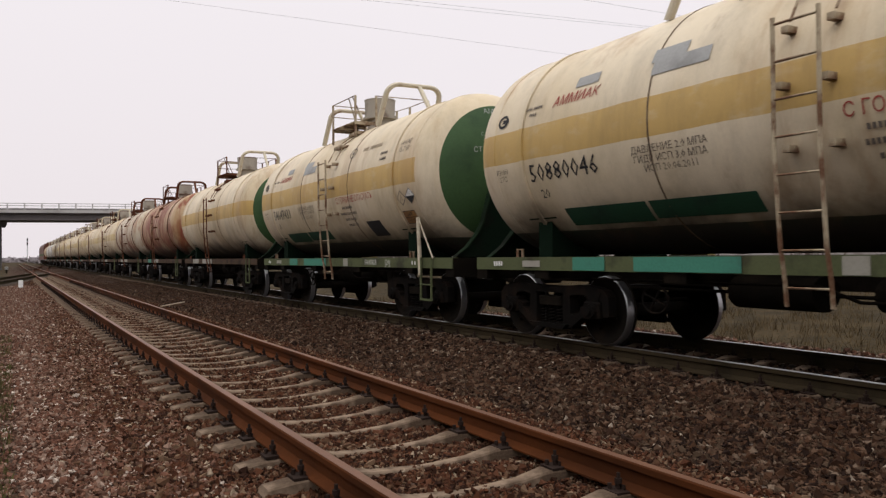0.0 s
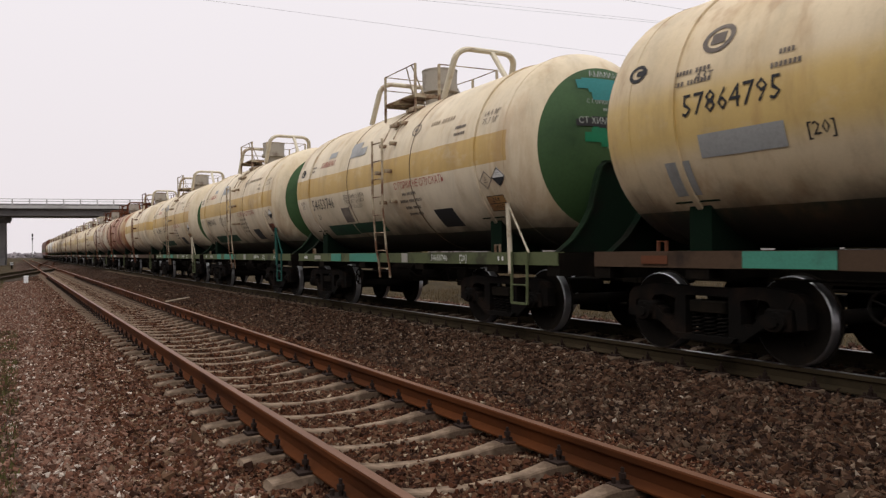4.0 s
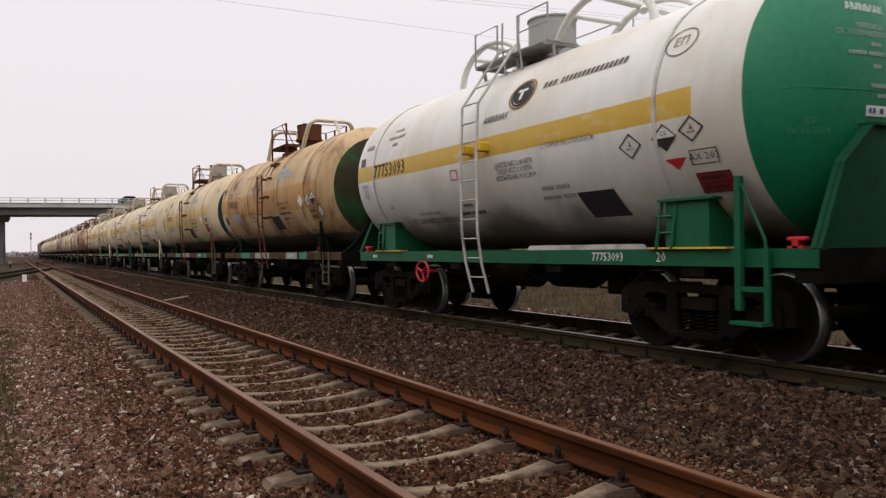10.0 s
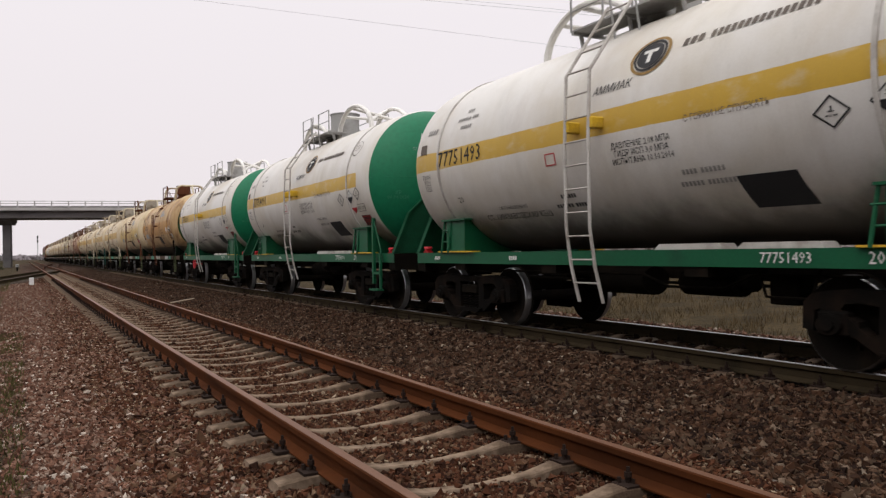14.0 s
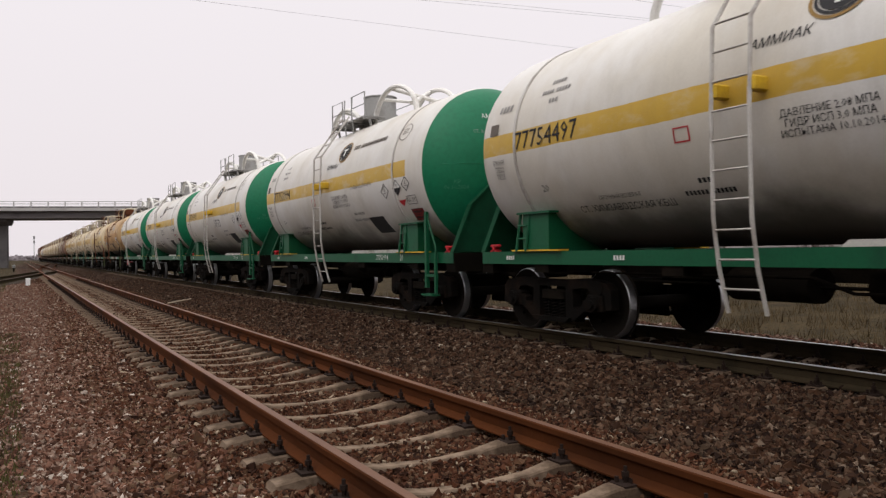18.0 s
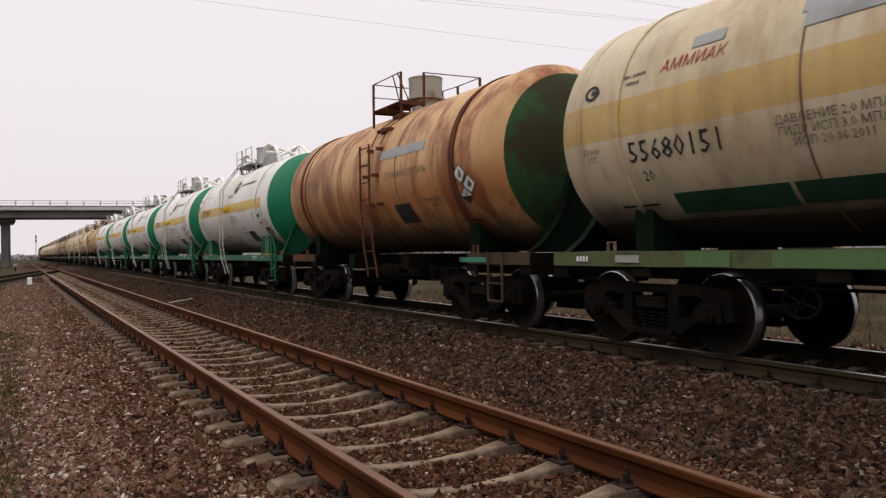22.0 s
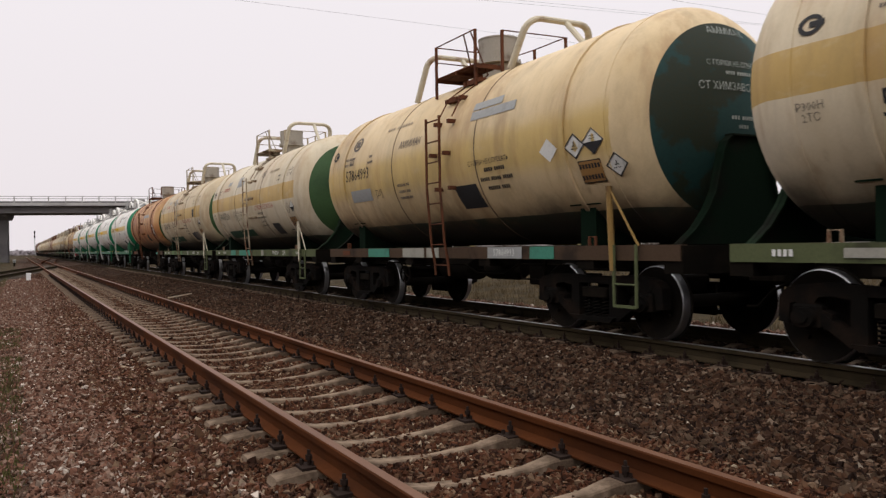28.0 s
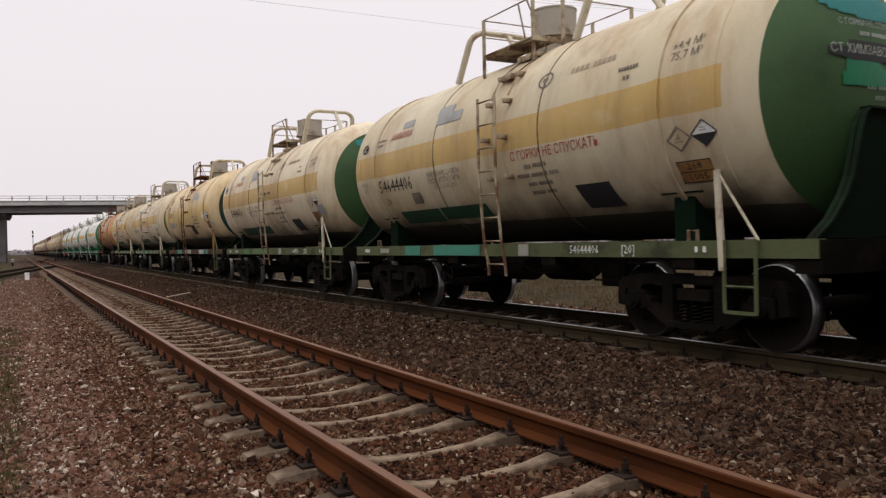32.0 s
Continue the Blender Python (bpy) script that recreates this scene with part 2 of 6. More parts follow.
FAINT_GREEN = plain("faint_green_stencil", (0.05, 0.22, 0.13), (0.03, 0.17, 0.09), 0.6, 0, 9)
BRIDGE = plain("bridge_concrete", (0.15, 0.14, 0.14), (0.09, 0.085, 0.087), 0.9, 0, 0.8)
BRIDGE_PALE = plain("bridge_pale_edge", (0.42, 0.41, 0.4), (0.3, 0.29, 0.28), 0.85, 0, 1.0)


# ---- mesh helpers ----
def box(bm, x0, x1, y0, y1, z0, z1, bevel=0.0):
    v = [bm.verts.new(c) for c in ((x0, y0, z0), (x1, y0, z0), (x1, y1, z0), (x0, y1, z0),
                                   (x0, y0, z1), (x1, y0, z1), (x1, y1, z1), (x0, y1, z1))]
    f = [bm.faces.new([v[i] for i in q]) for q in ((3, 2, 1, 0), (4, 5, 6, 7), (0, 1, 5, 4), (1, 2, 6, 5), (2, 3, 7, 6), (3, 0, 4, 7))]
    if bevel:
        bmesh.ops.bevel(bm, geom=list({e for q in f for e in q.edges}), offset=bevel, segments=1, affect="EDGES")


def tube(bm, pts, r, seg=8, close=False):
    """A round bar along a line of points, with capped ends."""
    pts = [Vector(p) for p in pts]
    rings, last = [], None
    n = len(pts)
    for i, p in enumerate(pts):
        if close:
            d = pts[(i + 1) % n] - pts[i - 1]
        else:
            d = pts[min(i + 1, n - 1)] - pts[max(i - 1, 0)]
        d.normalize()
        side = d.cross(last) if last is not None else None
        ref = Vector((0, 0, 1)) if abs(d.z) < 0.9 else Vector((1, 0, 0))
        a = last - d * last.dot(d) if last is not None else d.cross(ref)
        a.normalize()
        last = a
        b = d.cross(a)
        rings.append([bm.verts.new(p + r * (a * math.cos(q) + b * math.sin(q))) for q in (2 * math.pi * j / seg for j in range(seg))])
    for i in range(n if close else n - 1):
        A, B = rings[i], rings[(i + 1) % n]
        for j in range(seg):
            bm.faces.new((A[j], A[(j + 1) % seg], B[(j + 1) % seg], B[j]))
    if not close:
        bm.faces.new(rings[0][::-1])
        bm.faces.new(rings[-1])


def disc(bm, c, r, h, axis="x", seg=20, r2=None):
    """A short cylinder centred at c."""
    c, r2 = Vector(c), r if r2 is None else r2
    ax = {"x": Vector((1, 0, 0)), "y": Vector((0, 1, 0)), "z": Vector((0, 0, 1))}[axis]
    u = Vector((0, 1, 0)) if axis == "x" else Vector((1, 0, 0))
    w = ax.cross(u)
    A = [bm.verts.new(c - ax * h / 2 + r * (u * math.cos(q) + w * math.sin(q))) for q in (2 * math.pi * j / seg for j in range(seg))]
    B = [bm.verts.new(c + ax * h / 2 + r2 * (u * math.cos(q) + w * math.sin(q))) for q in (2 * math.pi * j / seg for j in range(seg))]
    for j in range(seg):
        bm.faces.new((A[j], A[(j + 1) % seg], B[(j + 1) % seg], B[j]))
    bm.faces.new(A[::-1])
    bm.faces.new(B)


def prism(bm, pts, x0, x1):
    """A polygon in the yz plane, pushed from x0 to x1."""
    A = [bm.verts.new((x0, y, z)) for y, z in pts]
    B = [bm.verts.new((x1, y, z)) for y, z in pts]
    n = len(pts)
    bm.faces.new(A)
    bm.faces.new(B[::-1])
    for i in range(n):
        bm.faces.new((A[i], B[i], B[(i + 1) % n], A[(i + 1) % n]))


def revolve(bm, prof, seg=48, rx=1.0, rz=1.0, z=0.0, a0=0.0, a1=360.0):
    """Rings (y, share of the full radius) round the tank's axis."""
    rings, full = [], a1 - a0 >= 360
    for y, s in prof:
        if s < 1e-6:
            rings.append([bm.verts.new((0, y, z))])
        else:
            rings.append([bm.verts.new((s * rx * math.cos(radians(q)), y, z + s * rz * math.sin(radians(q))))
                          for q in (a0 + (a1 - a0) * j / seg for j in range(seg if full else seg + 1))])
    for A, B in zip(rings, rings[1:]):
        m = max(len(A), len(B))
        for j in range(m if full else m - 1):
            k = (j + 1) % m
            if len(A) == 1:
                bm.faces.new((A[0], B[k], B[j]))
            elif len(B) == 1:
                bm.faces.new((A[j], A[k], B[0]))
            else:
                bm.faces.new((A[j], A[k], B[k], B[j]))


MESHES = {}
UNITS = [1.0, 1.0, 1.0]                   # the scale in force


def metres(m):
    """A pose on the drawing, in metres."""
    m = m.copy()
    m.translation = [a * b for a, b in zip(m.translation, UNITS)]
    return m


def mesh_of(key, build, material, smooth=35):
    """The mesh of a kind of part in one material, made once."""
    k = (key, material.name)
    if k not in MESHES:
        bm = bmesh.new()
        build(bm)
        bmesh.ops.recalc_face_normals(bm, faces=bm.faces)
        bmesh.ops.scale(bm, vec=UNITS, verts=bm.verts)
        me = bpy.data.meshes.new(key)
        bm.to_mesh(me)
        bm.free()
        me.materials.append(material)
        if smooth:
            me.set_sharp_from_angle(angle=radians(smooth))
            for q in me.polygons:
                q.use_smooth = True
        else:
            for q in me.polygons:
                q.use_smooth = False
        MESHES[k] = me
    return MESHES[k]


def part(name, key, build, material, parent, label="", at=None, smooth=35):
    ob = new(name, mesh_of(key, build, material, smooth))
    ob.parent = parent
    if at is not None:
        ob.matrix_basis = metres(at)
    return tagged(ob, label)


def empty(name, label, category, group="", kind=""):
    ob = new(name)
    ob.empty_display_size = 0.3
    return tagged(ob, label, category, group, kind)


# ---- ground ----
NEAR_X, MAIN_X, GAUGE = 1.781, 6.995, 1.595
NEAR_TOP, MAIN_TOP = 0.22, 0.292
NEAR_STEP, NEAR_PHASE = 0.649, 4.423      # sleepers of the rusty track
TRACK_X = MAIN_X + GAUGE / 2


def ground_height(x, y):
    z = 0.0
    if 0.4 < x < 4.6:
        z -= 0.034 * min(1.0, (x - 0.4) / 0.5, (4.6 - x) / 0.4)
    if x > 4.9:
        z += 0.085 * min(1.0, (x - 4.9) / 1.3)
    if x < 0.7:
        z -= 0.05 * min(1.0, (0.7 - x) / 1.2)
    if 4.2 < x < 6.2:
        z -= 0.04 * math.sin((x - 4.2) / 2.0 * math.pi)
    if x > 10.3:
        z -= 0.55 * min(1.0, (x - 10.3) / 2.0)
    if x > 14:
        z += 0.35 * min(1.0, (x - 14) / 8.0)
    if x < -3:
        z += 0.12 * noise.noise((x * 0.15, y * 0.15, 1))
    if -3 < x < 16 and -2 < y < 70:
        z += 0.016 * noise.noise((x * 2.1, y * 2.1, 5)) + 0.01 * noise.noise((x * 6, y * 6, 9))
    return z


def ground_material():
    k = Mat("ballast_and_grass", 0.95, 0, 0.04)
    x, y, z = k.axes()
    vor = k.n.new("ShaderNodeTexVoronoi")
    vor.inputs["Scale"].default_value = 19
    k.l.new(k.co, vor.inputs[0])
    ramp = k.n.new("ShaderNodeValToRGB")
    ramp.color_ramp.interpolation = "CONSTANT"
    for i, (at, col) in enumerate(((0.0, (0.022, 0.011, 0.007)), (0.35, (0.042, 0.021, 0.012)), (0.6, (0.06, 0.033, 0.021)), (0.8, (0.07, 0.05, 0.038)), (0.95, (0.12, 0.1, 0.083)))):
        el = ramp.color_ramp.elements[i] if i < 2 else ramp.color_ramp.elements.new(at)
        el.position, el.color = at, (*col, 1)
    sep = k.n.new("ShaderNodeSeparateColor")
    k.l.new(vor.outputs["Color"], sep.inputs[0])
    k.l.new(sep.outputs[0], ramp.inputs[0])
    big = k.noise(0.35, 5)
    stones = k.mix(k.math("MULTIPLY", k.step(big, 0.4, 0.7), 0.4), ramp.outputs[0], (0.05, 0.038, 0.032))
    grass = k.mix(k.step(k.noise(0.9, 6), 0.35, 0.65), (0.066, 0.048, 0.026), (0.036, 0.028, 0.017))
    grass = k.mix(k.step(k.noise(7, 4), 0.45, 0.7), grass, (0.02, 0.018, 0.01))
    wob = k.math("MULTIPLY_ADD", k.noise(0.8, 5), 1.6, x)
    stones = k.mix(k.math("MULTIPLY", k.step(k.math("MULTIPLY", wob, -1.0), -1.6, -0.6), 0.55), stones, (0.065, 0.043, 0.032))
    right = k.step(wob, 13.6, 15.4)
    left = k.step(k.math("MULTIPLY", wob, -1.0), -0.75, -0.3)
    far = k.step(y, 170, 260)
    g = k.math("MAXIMUM", k.math("MAXIMUM", right, left), far)
    # the shade under the train, painted into the ballast as a dark strip
    train_shade = k.math("MULTIPLY", k.between(wob, MAIN_X + 0.55, MAIN_X + GAUGE + 1.0), 0.75)
    stones = k.mix(train_shade, stones, (0.011, 0.009, 0.007))
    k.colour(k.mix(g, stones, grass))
    k.bump(vor.outputs["Distance"], 0.9, 0.04)
    return k.m


def build_ground():
    xs = [-1500, -600, -250, -100, -50, -25, -14, -8, -5, -3.6] + [-3 + 0.19 * i for i in range(101)] + [17, 19, 22, 26, 32, 45, 70, 120, 250, 600, 1500]
    ys = [-900, -300, -100, -40, -15, -6, -3] + [-1 + 0.22 * i for i in range(180)] + [41, 46, 52, 60, 70, 85, 100, 130, 170, 230, 330, 500, 900, 1600, 2600]
    verts = [(x, y, ground_height(x, y)) for y in ys for x in xs]
    n = len(xs)
    faces = [(j * n + i, j * n + i + 1, (j + 1) * n + i + 1, (j + 1) * n + i) for j in range(len(ys) - 1) for i in range(n - 1)]
    me = bpy.data.meshes.new("ground")
    me.from_pydata(verts, [], faces)
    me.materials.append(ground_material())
    for q in me.polygons:
        q.use_smooth = True
    tagged(new("ground", me), "reddish crushed-stone ballast with dry grass beside the tracks", "ground", kind="structure")


build_ground()


# ---- tracks ----
def rail_profile(bm, y0, y1, top, h=0.18):
    """A flat-bottomed rail: foot, web and head."""
    half = [(0.075, 0.0), (0.075, 0.012), (0.03, 0.03), (0.01, 0.045), (0.01, h - 0.06), (0.036, h - 0.045), (0.037, h - 0.008), (0.028, h)]
    pts = half + [(-a, b) for a, b in reversed(half)]
    n = len(pts)
    A = [bm.verts.new((a, y0, top - h + b)) for a, b in pts]
    B = [bm.verts.new((a, y1, top - h + b)) for a, b in pts]
    for i in range(n):
        bm.faces.new((A[i], A[(i + 1) % n], B[(i + 1) % n], B[i]))
    bm.faces.new(A[::-1])
    bm.faces.new(B)


def head_strip(bm, y0, y1, top, w=0.03):
    box(bm, -w, w, y0, y1, top - 0.004, top + 0.002)


def sleeper(bm):
    """A concrete sleeper with raised rail seats and a lower, narrower middle."""
    secs = [(-1.18, -0.05, 0.112), (-1.15, 0.01, 0.11), (-0.96, 0.035, 0.112), (-0.6, 0.05, 0.1), (-0.38, 0.012, 0.07), (0.0, -0.008, 0.06),
            (0.38, 0.012, 0.07), (0.6, 0.05, 0.1), (0.96, 0.035, 0.112), (1.15, 0.01, 0.11), (1.18, -0.05, 0.112)]
    rings = []
    for x, t, w in secs:
        rings.append([bm.verts.new(c) for c in ((x, -w, -0.16), (x, -w * 0.78, t - 0.012), (x, -w * 0.66, t), (x, w * 0.66, t), (x, w * 0.78, t - 0.012), (x, w, -0.16))])
    for A, B in zip(rings, rings[1:]):
        for j in range(6):
            bm.faces.new((A[j], A[(j + 1) % 6], B[(j + 1) % 6], B[j]))
    bm.faces.new(rings[0][::-1])
    bm.faces.new(rings[-1])


def fastening(bm):
    """The base plate, the clamps and the bolts that hold one rail down."""
    box(bm, -0.17, 0.17, -0.075, 0.075, -0.004, 0.014)
    for s in (-1, 1):
        box(bm, s * 0.06 - 0.022, s * 0.06 + 0.05 * s + 0.022, -0.045, 0.045, 0.014, 0.045)
        tube(bm, [(s * 0.1, 0, 0.01), (s * 0.1, 0, 0.115)], 0.012, 6)
        tube(bm, [(s * 0.1, 0, 0.05), (s * 0.1, 0, 0.082)], 0.024, 6)
        tube(bm, [(s * 0.14, 0.035, 0.01), (s * 0.14, 0.035, 0.05)], 0.014, 6)


def build_track(name, label, x, top, steel, crown, spacing, first, count, seats, far=700.0, rise=0.0):
    track = empty(name, label, "railway track", kind="structure")
    for s in (0, GAUGE):
        for y0, y1 in ((-30, 15.2), (15.208, 40.2), (40.21, 65.2), (65.21, far)):
            r = part("rail", f"rail{y0}", lambda bm: rail_profile(bm, y0, y1, 0.0), steel, track, at=pose(x + s, 0, top))
            part("rail_head", f"rail_head{y0}", lambda bm: head_strip(bm, y0, y1, 0.0), crown, r, at=pose(0, 0, 0))
    rng = random.Random(3)
    for i in range(count):
        y = first + spacing * i
        m = pose(x + GAUGE / 2 + rng.uniform(-0.02, 0.02), y, top - 0.232 + rise + rng.uniform(-0.008, 0.006), 0, 0, rng.uniform(-0.7, 0.7))
        part("sleeper", "sleeper", sleeper, CONCRETE, track, at=m, smooth=0)
        if i < seats:
            for s in (0, GAUGE):
                part("rail_fastening", "rail_fastening", fastening, CHAIR, track, at=pose(x + s, y, top - 0.18), smooth=0)
    return track


BRIGHT = plain("shining_rail_head", (0.42, 0.42, 0.43), (0.32, 0.32, 0.32), 0.38, 1.0, 8, 0.5, 0.8)
build_track("railway_track", "rusty unused rails on concrete sleepers in red ballast", NEAR_X, NEAR_TOP, RAIL_RUST, RAIL_TOP, NEAR_STEP, NEAR_PHASE - NEAR_STEP * 52, 192, 132, 300.0, rise=0.008)
build_track("railway_track", "main line with worn bright rail heads under the train", MAIN_X, MAIN_TOP, RAIL_DIRT, BRIGHT, 0.584, 5.12 - 0.584 * 60, 180, 130, rise=0.02)


# ---- crushed stones lying on the ground ----
def on_sleeper(px, py):
    """Where the sleepers of the rusty track lie open."""
    off = np.abs((py - NEAR_PHASE + NEAR_STEP / 2) % NEAR_STEP - NEAR_STEP / 2)
    return (px > NEAR_X - 0.4) & (px < NEAR_X + GAUGE + 0.4) & (off < np.where((px > NEAR_X + 0.3) & (px < NEAR_X + GAUGE - 0.3), 0.05, 0.085))


def scatter(name, label, zones, size, material, seed):
    """Loose angular stones as one mesh. zones: x0, x1, y0, y1, stones per square metre."""
    rng = np.random.default_rng(seed)
    base = 1.25 * np.array([(1, 0, 0), (-1, 0, 0), (0, 1, 0), (0, -1, 0), (0, 0, 1), (0, 0, -1)], float)
    tris = np.array([(0, 2, 4), (2, 1, 4), (1, 3, 4), (3, 0, 4), (2, 0, 5), (1, 2, 5), (3, 1, 5), (0, 3, 5)])
    V, F, n0 = [], [], 0
    for x0, x1, y0, y1, d in zones:
        n = int((x1 - x0) * (y1 - y0) * d)
        px, py = rng.uniform(x0, x1, n), rng.uniform(y0, y1, n)
        keep = ~on_sleeper(px, py) | (rng.random(n) < np.where(px < NEAR_X - 0.07, 0.03, 0.16) * np.clip(1 + (py - 11) * 0.2, 1, 6))
        px, py = px[keep], py[keep]
        n = len(px)
        s = size * rng.lognormal(0, 0.27, n)
        pts = base[None] * (1 + rng.uniform(-0.3, 0.2, (n, 6, 3))) + rng.uniform(-0.38, 0.38, (n, 6, 3))
        pts *= (s[:, None] * rng.uniform(0.72, 1.2, (n, 3)) * np.array((1, 1, 0.85)))[:, None, :]
        q = rng.normal(size=(n, 4))
        q /= np.linalg.norm(q, axis=1, keepdims=True)
        w, a, b, c = q.T
        R = np.array([[1 - 2 * (b * b + c * c), 2 * (a * b - c * w), 2 * (a * c + b * w)],
                      [2 * (a * b + c * w), 1 - 2 * (a * a + c * c), 2 * (b * c - a * w)],
                      [2 * (a * c - b * w), 2 * (b * c + a * w), 1 - 2 * (a * a + b * b)]]).transpose(2, 0, 1)
        pts = np.einsum("nij,nkj->nki", R, pts)
        pz = np.array([ground_height(u, v) for u, v in zip(px, py)]) + s * rng.uniform(-0.1, 0.7, n)
        pts += np.stack((px, py, pz), 1)[:, None, :]
        V.append(pts.reshape(-1, 3))
        F.append((tris[None] + (n0 + 6 * np.arange(n))[:, None, None]).reshape(-1, 3))
        n0 += 6 * n
    V, F = np.concatenate(V), np.concatenate(F)
    me = bpy.data.meshes.new(name)
    me.vertices.add(len(V))
    me.vertices.foreach_set("co", V.ravel())
    me.loops.add(F.size)
    me.loops.foreach_set("vertex_index", F.ravel().astype(np.int32))
    me.polygons.add(len(F))
    me.polygons.foreach_set("loop_start", np.arange(0, F.size, 3, dtype=np.int32))
    me.update(calc_edges=True)
    me.materials.append(material)
    for_flat = np.zeros(len(F), dtype=bool)
    me.polygons.foreach_set("use_smooth", for_flat)
    tagged(new(name, me), label, "gravel", kind="stuff")


RED_STONE = stone_mat("red_crushed_stone", ((0.0, (0.0227, 0.0088, 0.0043)), (0.25, (0.0556, 0.0203, 0.0095)), (0.5, (0.0886, 0.0353, 0.0179)), (0.7, (0.0968, 0.0521, 0.0293)), (0.87, (0.1545, 0.0995, 0.0623)), (0.96, (0.3090, 0.2437, 0.1730))), 30)
BROWN_STONE = stone_mat("brown_crushed_stone", ((0.0, (0.011, 0.0054, 0.0032)), (0.2, (0.03, 0.0145, 0.0078)), (0.45, (0.056, 0.0275, 0.0148)), (0.66, (0.058, 0.038, 0.024)), (0.82, (0.1, 0.06, 0.038)), (0.95, (0.165, 0.12, 0.086)), (0.993, (0.33, 0.28, 0.22))), 30)
PALE_STONE = stone_mat("dusty_pink_stone", ((0.0, (0.0750, 0.0374, 0.0246)), (0.25, (0.1324, 0.0625, 0.0405)), (0.5, (0.1852, 0.0999, 0.0691)), (0.7, (0.2029, 0.1331, 0.0997)), (0.88, (0.2913, 0.2164, 0.1689)), (0.96, (0.4854, 0.4162, 0.3532))), 30)
scatter("ballast", "loose dusty pinkish stones beside the rusty track", ((0.05, 0.75, 4, 13, 1900), (-0.3, 0.05, 4, 13, 700), (0.75, 1.35, 4, 13, 700), (-0.5, 0.95, 13, 24, 800), (0.95, 1.4, 13, 24, 350), (-1.2, 1.45, 24, 52, 400)), 0.0165, PALE_STONE, 13)
scatter("ballast", "loose red crushed stones round the rusty rails",
        ((0.6, 4.3, -10, 2.5, 150), (0.25, 0.6, 4, 13, 500), (0.6, 4.3, 2.5, 11, 1800), (0.5, 4.3, 11, 24, 850), (0.85, 4.3, 24, 52, 380), (0.65, 4.3, 52, 90, 100)), 0.0165, RED_STONE, 11)
scatter("ballast", "loose brown crushed stones beside the main line",
        ((4.3, 6.66, -10, 2.0, 150), (4.3, 6.66, 2.0, 12, 1800), (4.3, 6.66, 12, 24, 750), (4.3, 6.64, 24, 52, 180), (4.3, 6.5, 52, 95, 40), (8.9, 10.2, 1, 20, 90), (6.66, 8.9, 1, 20, 120)), 0.021, BROWN_STONE, 12)
scatter("ballast", "dusty beige gravel along the far side of the main line", ((9.3, 11.5, 2, 22, 150), (11.5, 14.2, 3, 26, 110)), 0.03, PALE_STONE, 14)


# ---- the road bridge over the tracks ----
DECK = pose(-2.74, 138.3, 0, 0, 0, -12.9) @ Matrix.Diagonal((1, 1, 0.92, 1))


def build_bridge():
    br = empty("road_bridge", "grey concrete road bridge with a railing across the tracks", "bridge", kind="structure")
    # the line of the deck runs askew to the tracks
    m = DECK
    part("deck", "deck", lambda bm: (box(bm, -480, 470, 0.3, 8.7, 8.25, 9.35), box(bm, -480, 470, -0.5, 9.5, 9.35, 9.75)), BRIDGE, br, at=m, smooth=0)
    part("roadway", "roadway", lambda bm: box(bm, -480, 470, 0.3, 8.7, 9.754, 10.18), BRIDGE, br, at=m, smooth=0)
    part("deck_edge", "deck_edge", lambda bm: box(bm, -480, 470, -0.62, -0.504, 9.45, 9.95), BRIDGE_PALE, br, at=m, smooth=0)
    for i in range(-30, 60):
        part("rail_post", "rail_post", lambda bm: box(bm, -0.08, 0.08, -0.08, 0.08, 0, 1.3), BRIDGE_PALE, br, at=m @ pose(i * 2.4, -0.4, 9.75), smooth=0)
    for z in (10.2, 10.62, 11.02):
        part("hand_rail", "hand_rail", lambda bm: box(bm, -480, 470, -0.05, 0.05, -0.05, 0.05), BRIDGE_PALE, br, at=m @ pose(0, -0.4, z), smooth=0)
    for x in [-0.2 + 28 * i for i in range(-16, 15)]:
        part("pier", "pier", lambda bm: (box(bm, -0.55, 0.55, 3.8, 5.0, -1, 7.2), prism(bm, [(2.2, 8.25), (2.2, 7.85), (3.3, 7.2), (5.5, 7.2), (6.7, 7.85), (6.7, 8.25)], -0.9, 0.9)), BRIDGE, br, at=m @ pose(x, 0, 0), smooth=0)


build_bridge()


# ---- beside the tracks ----
WOOD = plain("grey_wood", (0.06, 0.046, 0.035), (0.035, 0.027, 0.02), 0.9, 0, 6)
PALE_WOOD = plain("pale_split_wood", (0.4, 0.34, 0.25), (0.28, 0.23, 0.17), 0.85, 0, 6)
MARK_WHITE = plain("marker_whitewash", (0.74, 0.74, 0.74), (0.55, 0.54, 0.53), 0.8, 0, 4)
FENCE = plain("pale_concrete_panels", (0.34, 0.32, 0.31), (0.22, 0.2, 0.19), 0.9, 0, 1.5)
BARK = plain("bare_twigs", (0.09, 0.07, 0.06), (0.06, 0.05, 0.045), 0.95, 0, 4)
SHRUB = plain("dull_leaves", (0.05, 0.055, 0.028), (0.085, 0.07, 0.035), 0.9, 0, 4)
CABLE = plain("power_cable", (0.3, 0.29, 0.3), (0.25, 0.25, 0.25), 0.6, 0.3, 2)
OLIVE_GRASS = plain("olive_grass_blades", (0.075, 0.07, 0.022), (0.05, 0.038, 0.015), 0.95, 0, 3)
WEED = plain("dry_grass_blades", (0.088, 0.062, 0.031), (0.042, 0.033, 0.018), 0.95, 0, 3)


